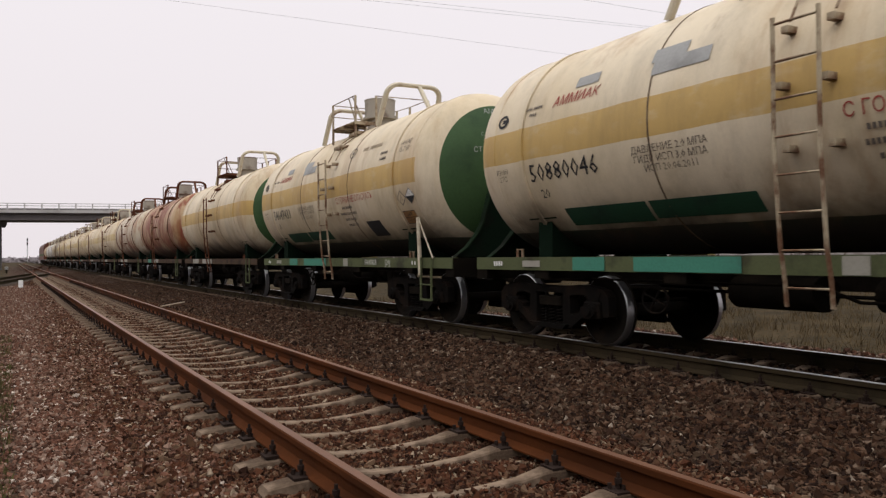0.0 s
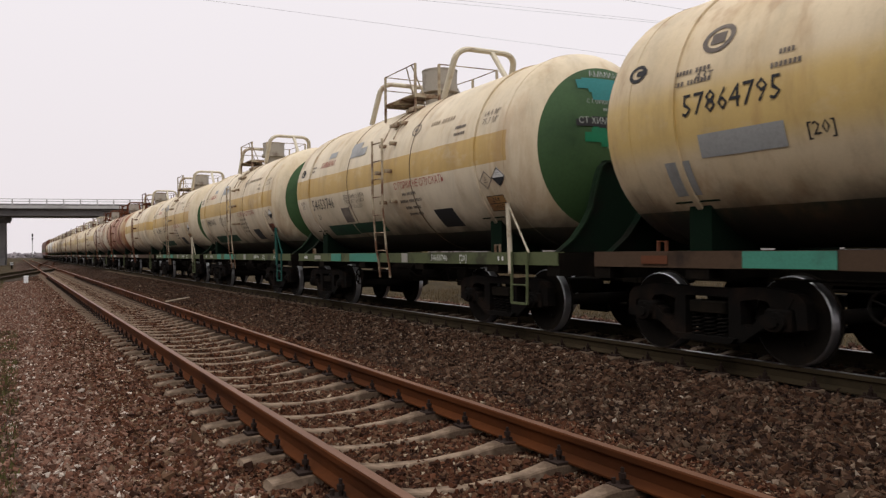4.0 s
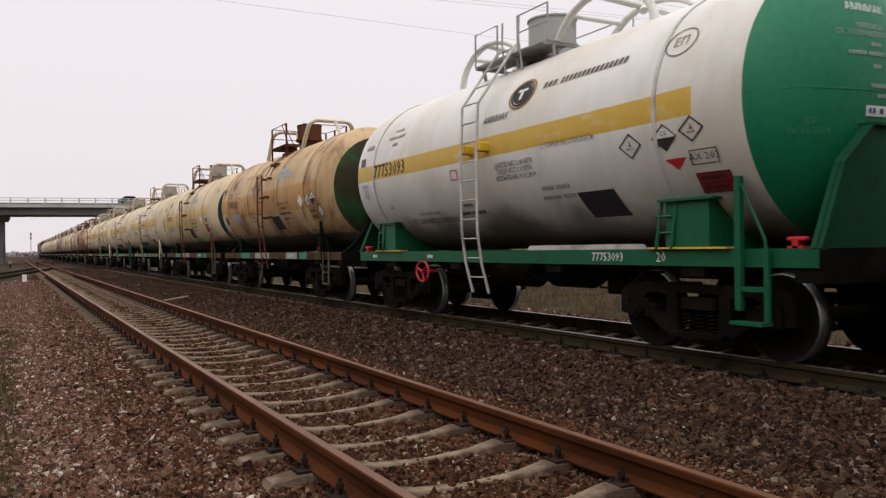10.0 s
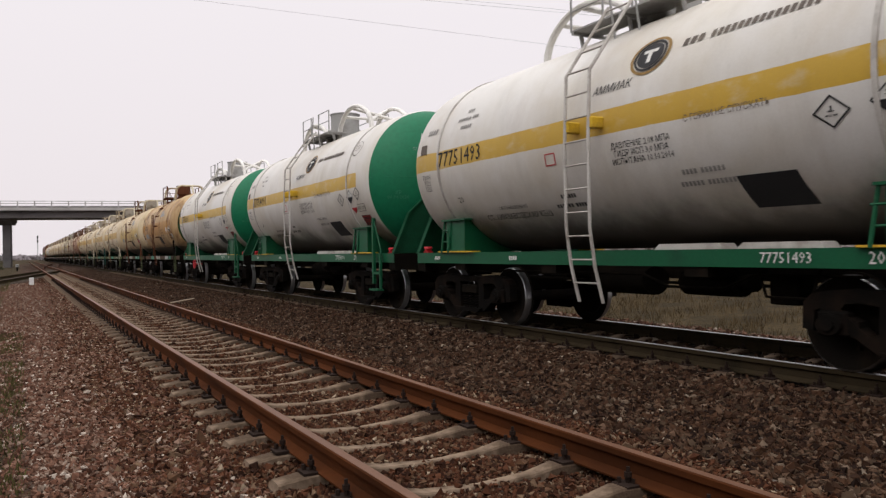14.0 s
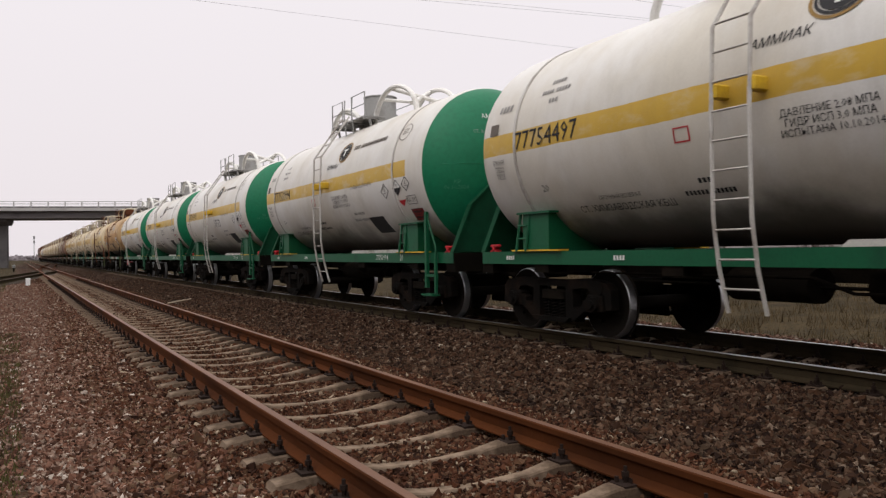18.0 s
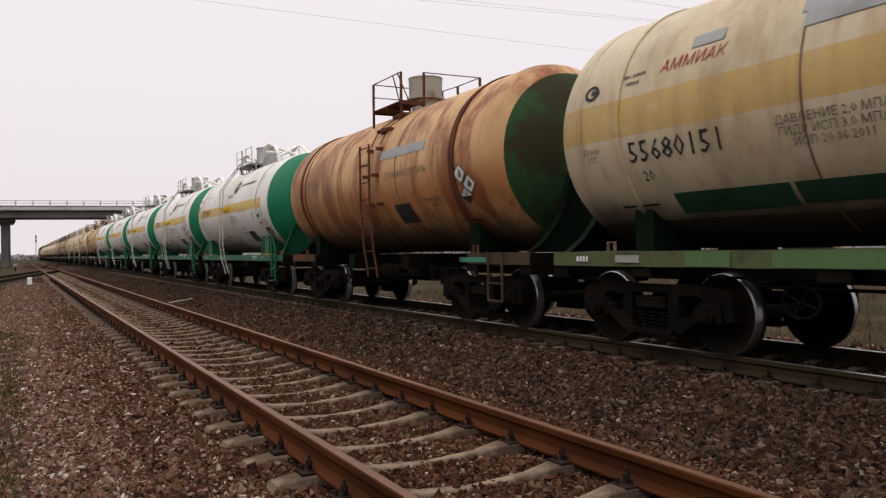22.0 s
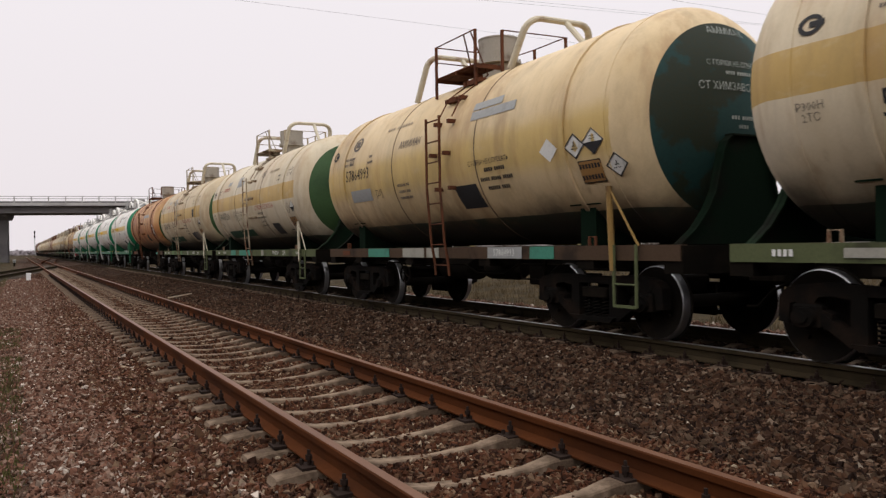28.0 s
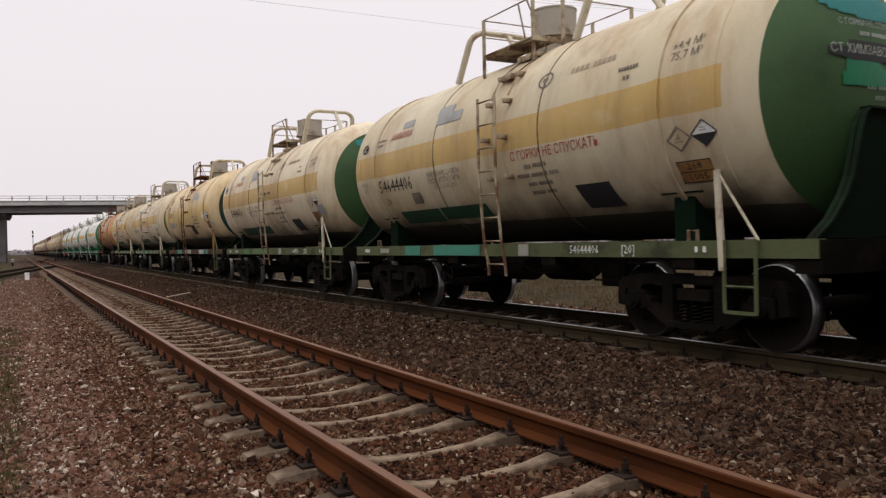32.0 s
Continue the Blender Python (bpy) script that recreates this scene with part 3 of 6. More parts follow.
def sweep_rail(bm, pts, top, h=0.2):
    """A rail along a bent line of (x, y)."""
    half = [(0.075, 0.0), (0.075, 0.012), (0.012, 0.04), (0.012, h - 0.06), (0.036, h - 0.045), (0.036, h)]
    prof = half + [(-a, b) for a, b in reversed(half)]
    rings = []
    for i, (x, y) in enumerate(pts):
        xa, ya = pts[max(i - 1, 0)]
        xb, yb = pts[min(i + 1, len(pts) - 1)]
        d = math.hypot(xb - xa, yb - ya)
        nx, ny = (yb - ya) / d, -(xb - xa) / d
        rings.append([bm.verts.new((x + a * nx, y + a * ny, top - h + b)) for a, b in prof])
    n = len(prof)
    for A, B in zip(rings, rings[1:]):
        for j in range(n):
            bm.faces.new((A[j], A[(j + 1) % n], B[(j + 1) % n], B[j]))
    bm.faces.new(rings[0][::-1])
    bm.faces.new(rings[-1])


def siding_x(y):
    """Middle of the track that comes in from the other side and joins the rusty one."""
    a = -0.13 + 0.127 * (y - 64.7)
    goal = NEAR_X + GAUGE / 2
    return a if y < 78 else goal - (goal - a) * max(0.0, 1 - (y - 78) / 35) if a < goal else goal


def build_siding():
    tr = empty("railway_track", "side track joining through a turnout, rusty rails", "railway track", kind="structure")
    ys = [20 + 3 * i for i in range(33)]
    for s in (-0.5, 0.5):
        part("rail", f"siding_rail{s}", lambda bm: sweep_rail(bm, [(siding_x(y) + s * GAUGE, y) for y in ys], NEAR_TOP - 0.012), RAIL_DIRT, tr)
    for i in range(85):
        y = 35 + 0.8 * i
        part("sleeper", "wood_sleeper", lambda bm: box(bm, -1.3, 1.3, -0.12, 0.12, -0.15, 0.02, 0.015), WOOD, tr, at=pose(siding_x(y), y, NEAR_TOP - 0.235, 0, 0, -7 if y < 76 else -3), smooth=0)
    # crossover rails between the rusty track and the main line
    pts = [(NEAR_X + 0.2 + 5.0 * (3 * q * q - 2 * q ** 3), 84 + 150 * q) for q in (i / 24 for i in range(25))]
    for s in (0, GAUGE):
        part("rail", f"cross_rail{s}", lambda bm: sweep_rail(bm, [(x + s, y) for x, y in pts], NEAR_TOP - 0.012), RAIL_RUST, tr)
    # point blades and check rails
    for s, y0 in ((0.12, 76), (GAUGE - 0.12, 76), (0.14, 92)):
        part("point_blade", f"blade{s}{y0}", lambda bm: sweep_rail(bm, [(NEAR_X + s, y0), (NEAR_X + s * 0.6 + (0.4 * GAUGE if s > 0.5 else 0), y0 + 12)], NEAR_TOP - 0.006), RAIL_RUST, tr)


build_siding()

marker = tagged(new("marker_box", mesh_of("marker_box", lambda bm: (box(bm, -0.11, 0.11, -0.1, 0.1, -0.1, 0.36, 0.02), box(bm, -0.125, 0.125, -0.11, 0.11, 0.34, 0.4, 0.02)), MARK_WHITE)),
                "small whitewashed marker block beside the turnout", "marker")
marker.matrix_basis = pose(0.449, 48.2, 0)


def build_dwarf_signal():
    s = empty("dwarf_signal", "low shunting signal on a short post", "signal")
    part("post", "dwarf_post", lambda bm: box(bm, -0.12, 0.12, -0.1, 0.1, -0.1, 0.55, 0.02), BLACK, s)
    part("head", "dwarf_head", lambda bm: box(bm, -0.24, 0.24, -0.12, 0.12, 0.55, 1.0, 0.04), GREY, s)
    for x in (-0.1, 0.1):
        part("lens", "dwarf_lens", lambda bm: disc(bm, (0, -0.14, 0), 0.07, 0.05, "y", 12), BLACK, s, at=pose(x, 0, 0.78))
    s.matrix_basis = pose(-0.47, 103.3, 0) @ Matrix.Scale(0.72, 4)


build_dwarf_signal()


def build_mast():
    s = empty("signal_mast", "tall slim railway signal mast with dark heads", "signal")
    part("mast", "mast", lambda bm: tube(bm, [(0, 0, -0.3), (0, 0, 10.0)], 0.09, 10), GREY, s)
    part("signal_head", "head_a", lambda bm: box(bm, -0.28, 0.28, -0.3, 0.05, 7.4, 8.4, 0.08), BLACK, s)
    part("signal_head", "head_b", lambda bm: box(bm, -0.28, 0.28, -0.3, 0.05, 8.9, 10.2, 0.08), BLACK, s)
    part("ladder", "mast_ladder", lambda bm: [tube(bm, [(x, 0.3, 0), (x, 0.15, 8.6)], 0.03, 5) for x in (-0.2, 0.2)], GREY, s)
    s.matrix_basis = pose(6.4, 400, 0) @ Matrix.Scale(1.1, 4)


build_mast()

stick = tagged(new("wooden_lath", mesh_of("lath", lambda bm: box(bm, -1.1, 1.1, -0.025, 0.025, 0, 0.03, 0.006), PALE_WOOD, 0)), "pale split lath lying on the ballast", "wood")
A_, B_ = (3.84, 24.73), (5.1, 27.1)
stick.matrix_basis = pose((A_[0] + B_[0]) / 2, (A_[1] + B_[1]) / 2, 0.05, 0, 0, math.degrees(math.atan2(B_[1] - A_[1], B_[0] - A_[0])))

# overhead power cables crossing high above
for n, (xa, ya, xb, yb, z) in enumerate(((7.92, 38.53, 29.11, 38.25, 13.6), (18.57, 33.18, 29.24, 31.61, 13.6), (19.49, 34.48, 30.04, 32.72, 13.9), (26.45, 29.48, 30.99, 29.29, 13.6))):
    dx, dy = xb - xa, yb - ya
    q = 150 / math.hypot(dx, dy)
    pts = [(xa + dx * q * s, ya + dy * q * s, z + 1.6 * s * s) for s in (i / 10 for i in range(-10, 11))]
    c = tagged(new("power_cable", mesh_of(f"cable{n}", lambda bm: tube(bm, pts, 0.0065, 5), CABLE)), "thin overhead power cable against the sky", "cable", "power cables", "structure")


def twig_bush(bm, seed, h, spread, n):
    """Bare branching twigs."""
    rng = random.Random(seed)

    def grow(p, d, length, r, depth):
        q = [p, p + d * length * 0.5 + Vector((rng.uniform(-0.06, 0.06), rng.uniform(-0.06, 0.06), 0)) * length, p + d * length]
        tube(bm, q, r, 4)
        if depth:
            for _ in range(3):
                e = (d + Vector((rng.uniform(-0.8, 0.8), rng.uniform(-0.8, 0.8), rng.uniform(-0.1, 0.7)))).normalized()
                grow(q[rng.choice((1, 2))], e, length * rng.uniform(0.55, 0.8), r * 0.6, depth - 1)

    for _ in range(n):
        b = Vector((rng.uniform(-spread, spread) * 0.4, rng.uniform(-spread, spread) * 0.4, -0.2))
        d = Vector((rng.uniform(-0.5, 0.5), rng.uniform(-0.5, 0.5), 1)).normalized()
        grow(b, d, h * rng.uniform(0.3, 0.45), 0.05, 3)


def leaf_bush(bm, seed, w, h, n):
    """A crown of many small leaf clumps over short stems."""
    rng = random.Random(seed)
    for _ in range(n):
        a, r = rng.uniform(0, 6.28), w * math.sqrt(rng.random())
        z = h * rng.uniform(0.05, 1.0) * (1 - 0.6 * (r / w) ** 2) * rng.uniform(0.7, 1.1)
        s = rng.uniform(0.12, 0.3)
        c = Vector((r * math.cos(a), r * math.sin(a), z))
        v = [bm.verts.new(c + s * Vector((rng.uniform(-1, 1), rng.uniform(-1, 1), rng.uniform(-0.7, 0.7)))) for _ in range(4)]
        for q in ((0, 1, 2), (0, 2, 3), (0, 3, 1), (1, 3, 2)):
            bm.faces.new([v[i] for i in q])


rng = random.Random(21)
for i in range(26):
    k = i % 4
    b = tagged(new("bush", mesh_of(f"twigs{k}", lambda bm: twig_bush(bm, 40 + k, 5.5, 1.5, 5), BARK, 0)), "bare leafless shrub beyond the railway", "shrub", "shrubs beyond the railway")
    b.matrix_basis = pose(rng.uniform(30, 40), 6 + i * 3.4 + rng.uniform(-1, 1), -0.2, 0, 0, rng.uniform(0, 360)) @ Matrix.Scale(rng.uniform(0.7, 1.15), 4)
for i in range(9):
    k = i % 3
    b = tagged(new("bush", mesh_of(f"leafy{k}", lambda bm: leaf_bush(bm, 70 + k, 2.6, 3.6, 420), SHRUB, 0)), "dark low shrub by the bridge", "shrub", "shrubs by the bridge")
    b.matrix_basis = pose(-3.2 - rng.uniform(0, 5) - i * 0.4, 118 + i * 7, -0.3, 0, 0, rng.uniform(0, 360)) @ Matrix.Scale(rng.uniform(0.7, 1.2), 4)

fence = empty("concrete_fence", "long pale concrete panel fence beyond the field", "fence")
for i in range(40):
    part("panel", "fence_panel", lambda bm: box(bm, -0.06, 0.06, 0.06, 2.94, 0, 2.3, 0.02), FENCE, fence, at=pose(46, 4 + 3 * i, -0.2), smooth=0)
    part("post", "fence_post", lambda bm: box(bm, -0.12, 0.12, -0.1, 0.1, 0, 2.5, 0.02), FENCE, fence, at=pose(46, 4 + 3 * i, -0.2), smooth=0)


def far_woods(name, label, x0, x1, y0, y1, n, h, seed, material):
    rng = random.Random(seed)
    V, F = [], []
    for _ in range(n):
        x, y = rng.uniform(x0, x1), rng.uniform(y0, y1)
        w, t = rng.uniform(2, 5), h * rng.uniform(0.5, 1.1)
        for _ in range(10):
            c = Vector((x + rng.uniform(-w, w), y + rng.uniform(-w, w), t * rng.uniform(0.05, 1)))
            k = len(V)
            V += [tuple(c + rng.uniform(0.5, 1.6) * Vector((rng.uniform(-1, 1), rng.uniform(-1, 1), rng.uniform(-1, 1)))) for _ in range(4)]
            F += [(k, k + 1, k + 2), (k, k + 2, k + 3), (k, k + 3, k + 1), (k + 1, k + 3, k + 2)]
    me = bpy.data.meshes.new(name)
    me.from_pydata(V, [], F)
    me.materials.append(material)
    tagged(new(name, me), label, "woods", kind="stuff")


# distance haze is put into the colour of these woods
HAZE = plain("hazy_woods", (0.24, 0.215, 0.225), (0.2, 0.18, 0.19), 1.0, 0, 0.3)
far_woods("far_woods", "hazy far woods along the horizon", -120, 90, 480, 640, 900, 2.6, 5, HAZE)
# out of view: added to cut low sky light on the tanks' flanks
far_woods("woods", "unseen woods added to block the low sky", -34, -17, -70, 42, 520, 10, 12, BARK)
far_woods("woods", "bare woods beyond the field", 90, 150, -60, 260, 300, 9, 6, BARK)


def grass_tufts(name, label, zones, seed, material=WEED):
    rng = np.random.default_rng(seed)
    V, F, n0 = [], [], 0
    for x0, x1, y0, y1, d, h in zones:
        n = int((x1 - x0) * (y1 - y0) * d)
        px, py = rng.uniform(x0, x1, n), rng.uniform(y0, y1, n)
        keep = np.array([noise.noise((a * 0.7, b * 0.7, 3)) > -0.1 for a, b in zip(px, py)], dtype=bool)
        px, py = px[keep], py[keep]
        n = len(px)
        pz = np.array([ground_height(a, b) for a, b in zip(px, py)])
        ang, hh = rng.uniform(0, 6.283, n), h * rng.uniform(0.5, 1.3, n)
        wx, wy = 0.012 * np.cos(ang), 0.012 * np.sin(ang)
        lx, ly = rng.normal(0, 0.35, n) * hh, rng.normal(0, 0.35, n) * hh
        P = np.stack((np.stack((px - wx, py - wy, pz - 0.02), 1), np.stack((px + wx, py + wy, pz - 0.02), 1), np.stack((px + lx, py + ly, pz + hh), 1)), 1)
        V.append(P.reshape(-1, 3))
        F.append((np.arange(3)[None] + (n0 + 3 * np.arange(n))[:, None]))
        n0 += 3 * n
    V, F = np.concatenate(V), np.concatenate(F)
    me = bpy.data.meshes.new(name)
    me.from_pydata(V.tolist(), [], F.tolist())
    me.materials.append(material)
    tagged(new(name, me), label, "grass", kind="stuff")


grass_tufts("dry_grass", "dry yellow grass tufts beyond the main line", ((13.6, 20, 1, 32, 60, 0.26), (20, 30, 4, 46, 22, 0.36)), 31)
grass_tufts("dry_grass", "sparse grass at the edge of the ballast", ((-1.7, 0.0, 4, 18, 650, 0.055), (-4.8, -1.7, 8, 18, 140, 0.1), (-5.4, -0.6, 18, 58, 55, 0.14)), 32, OLIVE_GRASS)


# ---- the tank wagons ----
UNITS[:] = DRAWN
CREST = AXIS + RZ
SILL_TOP, SILL_LOW, SILL_X = 1.39, 1.16, 1.23
OLD_SHAPE, NEW_SHAPE = (4.44, 0.704, 0.86, 2.0), (4.44, 0.704, 0.86, 2.0)   # half the plain barrel, depth of the rear and the front end, squareness of the front
SHAPE = list(OLD_SHAPE)
NOSE = 0.12          # by which the barrel reaches further to the front


def side_x(z, out=0.0):
    """Half the tank's width at a height."""
    s = max(0.0, 1 - ((z - AXIS) / RZ) ** 2)
    return RX * math.sqrt(s) + out


def on_side(y, z, out=0.008):
    """A point of the near side of the barrel, z taken round its curve from the axis."""
    a = (z - AXIS) / 1.8
    return (-(RX + out) * math.cos(a), y, AXIS + (RZ + out) * math.sin(a))


def on_end(x, z, sign, out=0.012):
    s = (x / RX) ** 2 + ((z - AXIS) / RZ) ** 2
    return (x, sign * (SHAPE[0] + SHAPE[1] * math.sqrt(max(0.0, 1 - s)) + out), z)


FLAT = {}


def letters(text):
    """A flat mesh of some writing, one unit high, centred."""
    if text not in FLAT:
        c = bpy.data.curves.new("writing", "FONT")
        c.body, c.align_x, c.align_y, c.resolution_u = text, "CENTER", "CENTER", 1
        c.space_line = 0.95
        o = bpy.data.objects.new("writing", c)
        m = o.to_mesh()
        v = [tuple(q.co) for q in m.vertices]
        f = [tuple(q.vertices) for q in m.polygons]
        o.to_mesh_clear()
        bpy.data.objects.remove(o)
        bpy.data.curves.remove(c)
        FLAT[text] = v, f
    return FLAT[text]


def bars(widths, gap=1.45):
    """Unreadable writing: a plain bar for each word, row by row."""
    v, f = [], []
    for r, row in enumerate(widths):
        total = sum(row) + 0.35 * (len(row) - 1)
        x = -total / 2
        z = (len(widths) - 1) * gap / 2 - r * gap
        for w in row:
            n = max(1, int(w / 0.42))
            for i in range(n):
                a, b = x + w * i / n, x + w * (i + 0.66) / n
                k = len(v)
                v += [(a, z - 0.3, 0), (b, z - 0.3, 0), (b, z + 0.3, 0), (a, z + 0.3, 0)]
                f.append((k, k + 1, k + 2, k + 3))
            x += w + 0.35
    return v, f


def decal(name, shape, size, y, z, material, parent, wide=1.0, end=0, slant=0.0, out=0.008, label="", bold=0.0):
    """Flat marks laid on the tank's near side (end=0) or on an end (end=-1 the rear)."""
    v, f = shape
    me = bpy.data.meshes.new(name)
    co = []
    for a, b, _ in v:
        u, w = a * size * wide + b * size * slant, b * size
        co.append(on_side(y + 0.2 - u, z + w, out) if not end else on_end(y - end * u, z + w, end, out))
    me.from_pydata([[a * b for a, b in zip(q, UNITS)] for q in co], [], f)
    me.materials.append(material)
    ob = new(name, me)
    ob.parent = parent
    return tagged(ob, label)


def rect(w=1.0, h=1.0, n=6):
    v, f, m = [], [], 6
    for j in range(n + 1):
        for i in range(m + 1):
            v.append((-w / 2 + w * i / m, -h / 2 + h * j / n, 0))
    for j in range(n):
        for i in range(m):
            k = j * (m + 1) + i
            f.append((k, k + 1, k + m + 2, k + m + 1))
    return v, f


def diamond(r=1.0, part_of="all"):
    pts = {"all": [(0, -r), (r, 0), (0, r), (-r, 0)], "low": [(0, -r), (r, 0), (-r, 0)], "up": [(r, 0), (0, r), (-r, 0)]}[part_of]
    return [(a, b, 0) for a, b in pts], [tuple(range(len(pts)))]


def frame_shape(w, h, t):
    """A thin rectangular outline."""
    o = [(-w, -h), (w, -h), (w, h), (-w, h)]
    i = [(-w + t, -h + t), (w - t, -h + t), (w - t, h - t), (-w + t, h - t)]
    return [(a, b, 0) for a, b in o + i], [(k, (k + 1) % 4, 4 + (k + 1) % 4, 4 + k) for k in range(4)]


def diamond_frame(r, t):
    o = [(0, -r), (r, 0), (0, r), (-r, 0)]
    i = [(a * (1 - t / r), b * (1 - t / r)) for a, b in o]
    return [(a, b, 0) for a, b in o + i], [(k, (k + 1) % 4, 4 + (k + 1) % 4, 4 + k) for k in range(4)]


def ring_shape(r, t, n=28):
    v = [(r * math.cos(2 * math.pi * i / n), r * math.sin(2 * math.pi * i / n), 0) for i in range(n)]
    v += [(a * (1 - t / r), b * (1 - t / r), 0) for a, b, _ in v]
    return v, [(k, (k + 1) % n, n + (k + 1) % n, n + k) for k in range(n)]


def merge(*shapes):
    """Shapes with shifts (shape, dx, dy, scale) as one."""
    V, F = [], []
    for (v, f), dx, dy, s in shapes:
        k = len(V)
        V += [(a * s + dx, b * s + dy, 0) for a, b, _ in v]
        F += [tuple(i + k for i in q) for q in f]
    return V, F


# -- barrel and ends --
RIM = 0.80                                # share of the radius that the coloured end covers


def barrel(bm, rim):
    CYL, HEAD, FRONT, SQUARE = SHAPE
    prof = [(-CYL - HEAD * math.sqrt(1 - rim * rim), rim)]
    steps = 9
    a0 = math.acos(min(1.0, rim))
    for i in range(1, steps):
        a = a0 * (1 - i / steps)
        prof.append((-CYL - HEAD * math.sin(a), math.cos(a)))
    prof += [(-CYL, 1.0), (-2.0, 1.0), (0, 1.0), (2.0, 1.0), (CYL + NOSE, 1.0)]
    for i in range(1, 12):
        a = math.pi / 2 * i / 11
        prof.append((CYL + NOSE + FRONT * math.sin(a) ** (2 / SQUARE), math.cos(a) ** (2 / SQUARE) if i < 11 else 0.0))
    revolve(bm, prof, 64, RX, RZ, AXIS)


def end_cap(bm, rim):
    CYL, HEAD, FRONT, SQUARE = SHAPE
    a0 = math.acos(min(1.0, rim))
    prof = [(-CYL - HEAD, 0.0)] + [(-CYL - HEAD * math.sin(a), math.cos(a)) for a in (math.pi / 2 - (math.pi / 2 - a0) * i / 10 for i in range(1, 11))]
    revolve(bm, prof, 64, RX, RZ, AXIS)


def seam(bm, y, w, t):
    revolve(bm, [(y - w, 1.0), (y - w * 0.8, 1.0 + t), (y + w * 0.8, 1.0 + t), (y + w, 1.0)], 64, RX, RZ, AXIS)


def strap(bm, y, w=0.042, out=0.02):
    """A flat steel band over the tank, drawn down to the saddle."""
    rings = []
    for i in range(41):
        a = radians(-52 + (284) * i / 40)
        c, s = math.cos(a), math.sin(a)
        rings.append([bm.verts.new(((RX + o) * c, y + d, AXIS + (RZ + o) * s)) for o, d in ((0.001, -w), (out, -w), (out, w), (0.001, w))])
    for A, B in zip(rings, rings[1:]):
        for j in range(3):
            bm.faces.new((A[j], A[j + 1], B[j + 1], B[j]))


# -- running gear, common to all wagons --
WHEEL_R = 0.46


def wheel_disc(bm):
    """One wheel: hub, dished web, rim and flange, turning about x."""
    prof = [(-0.13, 0.0), (-0.13, 0.1), (-0.10, 0.12), (-0.055, 0.2), (-0.035, 0.32), (-0.06, 0.375), (-0.065, WHEEL_R - 0.012), (-0.055, WHEEL_R)]
    prof += [(0.045, WHEEL_R + 0.006), (0.05, WHEEL_R + 0.03), (0.07, WHEEL_R + 0.03), (0.075, 0.385), (0.03, 0.33), (0.03, 0.12), (0.06, 0.1), (0.06, 0.0)]
    seg, rings = 32, []
    for x, r in prof:
        rings.append([bm.verts.new((x, r * math.cos(2 * math.pi * j / seg), r * math.sin(2 * math.pi * j / seg))) for j in range(seg)] if r else [bm.verts.new((x, 0, 0))])
    for A, B in zip(rings, rings[1:]):
        for j in range(seg):
            k = (j + 1) % seg
            if len(A) == 1:
                bm.faces.new((A[0], B[j], B[k]))
            elif len(B) == 1:
                bm.faces.new((A[j], A[k], B[0]))
            else:
                bm.faces.new((A[j], A[k], B[k], B[j]))
    for j in range(4):
        q = math.pi / 2 * j + 0.4
        disc(bm, (-0.06, 0.26 * math.cos(q), 0.26 * math.sin(q)), 0.022, 0.05, "x", 6)


def axle(bm):
    tube(bm, [(-1.05, 0, 0), (1.05, 0, 0)], 0.085, 12)


def ring_prism(bm, outer, inner, x0, x1):
    """A closed frame between two outlines of equal count in the yz plane, pushed from x0 to x1."""
    n = len(outer)
    loops = [[bm.verts.new((x, y, z)) for y, z in pts] for x in (x0, x1) for pts in (outer, inner)]
    for a, b in ((0, 1), (2, 3), (0, 2), (1, 3)):
        for i in range(n):
            k = (i + 1) % n
            bm.faces.new((loops[a][i], loops[a][k], loops[b][k], loops[b][i]))


def side_frame(bm):
    """Cast bogie side frame: a rounded window each side of the spring opening, and jaws over the axle boxes."""
    w = 0.075
    for s in (-1, 1):
        outer = [(0.29, 0.9), (0.66, 0.93), (0.98, 0.89), (1.05, 0.8), (0.98, 0.64), (0.72, 0.42), (0.46, 0.2), (0.29, 0.18)]
        inner = [(0.44, 0.74), (0.62, 0.77), (0.76, 0.75), (0.8, 0.69), (0.76, 0.62), (0.64, 0.5), (0.53, 0.4), (0.45, 0.44)]
        ring_prism(bm, [(s * y, z) for y, z in outer], [(s * y, z) for y, z in inner], -w, w)
        prism(bm, [(s * y, z) for y, z in ((0.97, 0.89), (1.1, 0.85), (1.18, 0.75), (1.19, 0.44), (1.08, 0.42), (1.06, 0.66), (0.98, 0.7))], -w * 0.9, w * 0.9)
        prism(bm, [(s * y, z) for y, z in ((0.76, 0.62), (0.72, 0.38), (0.62, 0.36), (0.64, 0.56))], -w * 0.9, w * 0.9)
    prism(bm, [(-0.3, 0.9), (0.3, 0.9), (0.3, 0.78), (-0.3, 0.78)], -w, w)
    prism(bm, [(-0.42, 0.25), (-0.34, 0.17), (0.34, 0.17), (0.42, 0.25)], -w * 1.7, w * 1.7)


def axle_box(bm):
    box(bm, -0.1, 0.09, -0.15, 0.15, -0.14, 0.16, 0.03)
    disc(bm, (-0.12, 0, 0), 0.12, 0.07, "x", 16, 0.125)
    disc(bm, (-0.165, 0, 0), 0.07, 0.03, "x", 12)


def coil_spring(bm):
    n, seg = 30, 6
    pts = [(0.062 * math.cos(a), 0.062 * math.sin(a), 0.29 * i / n) for i, a in ((i, i * 2 * math.pi * 5.5 / n) for i in range(n + 1))]
    tube(bm, pts, 0.017, seg)


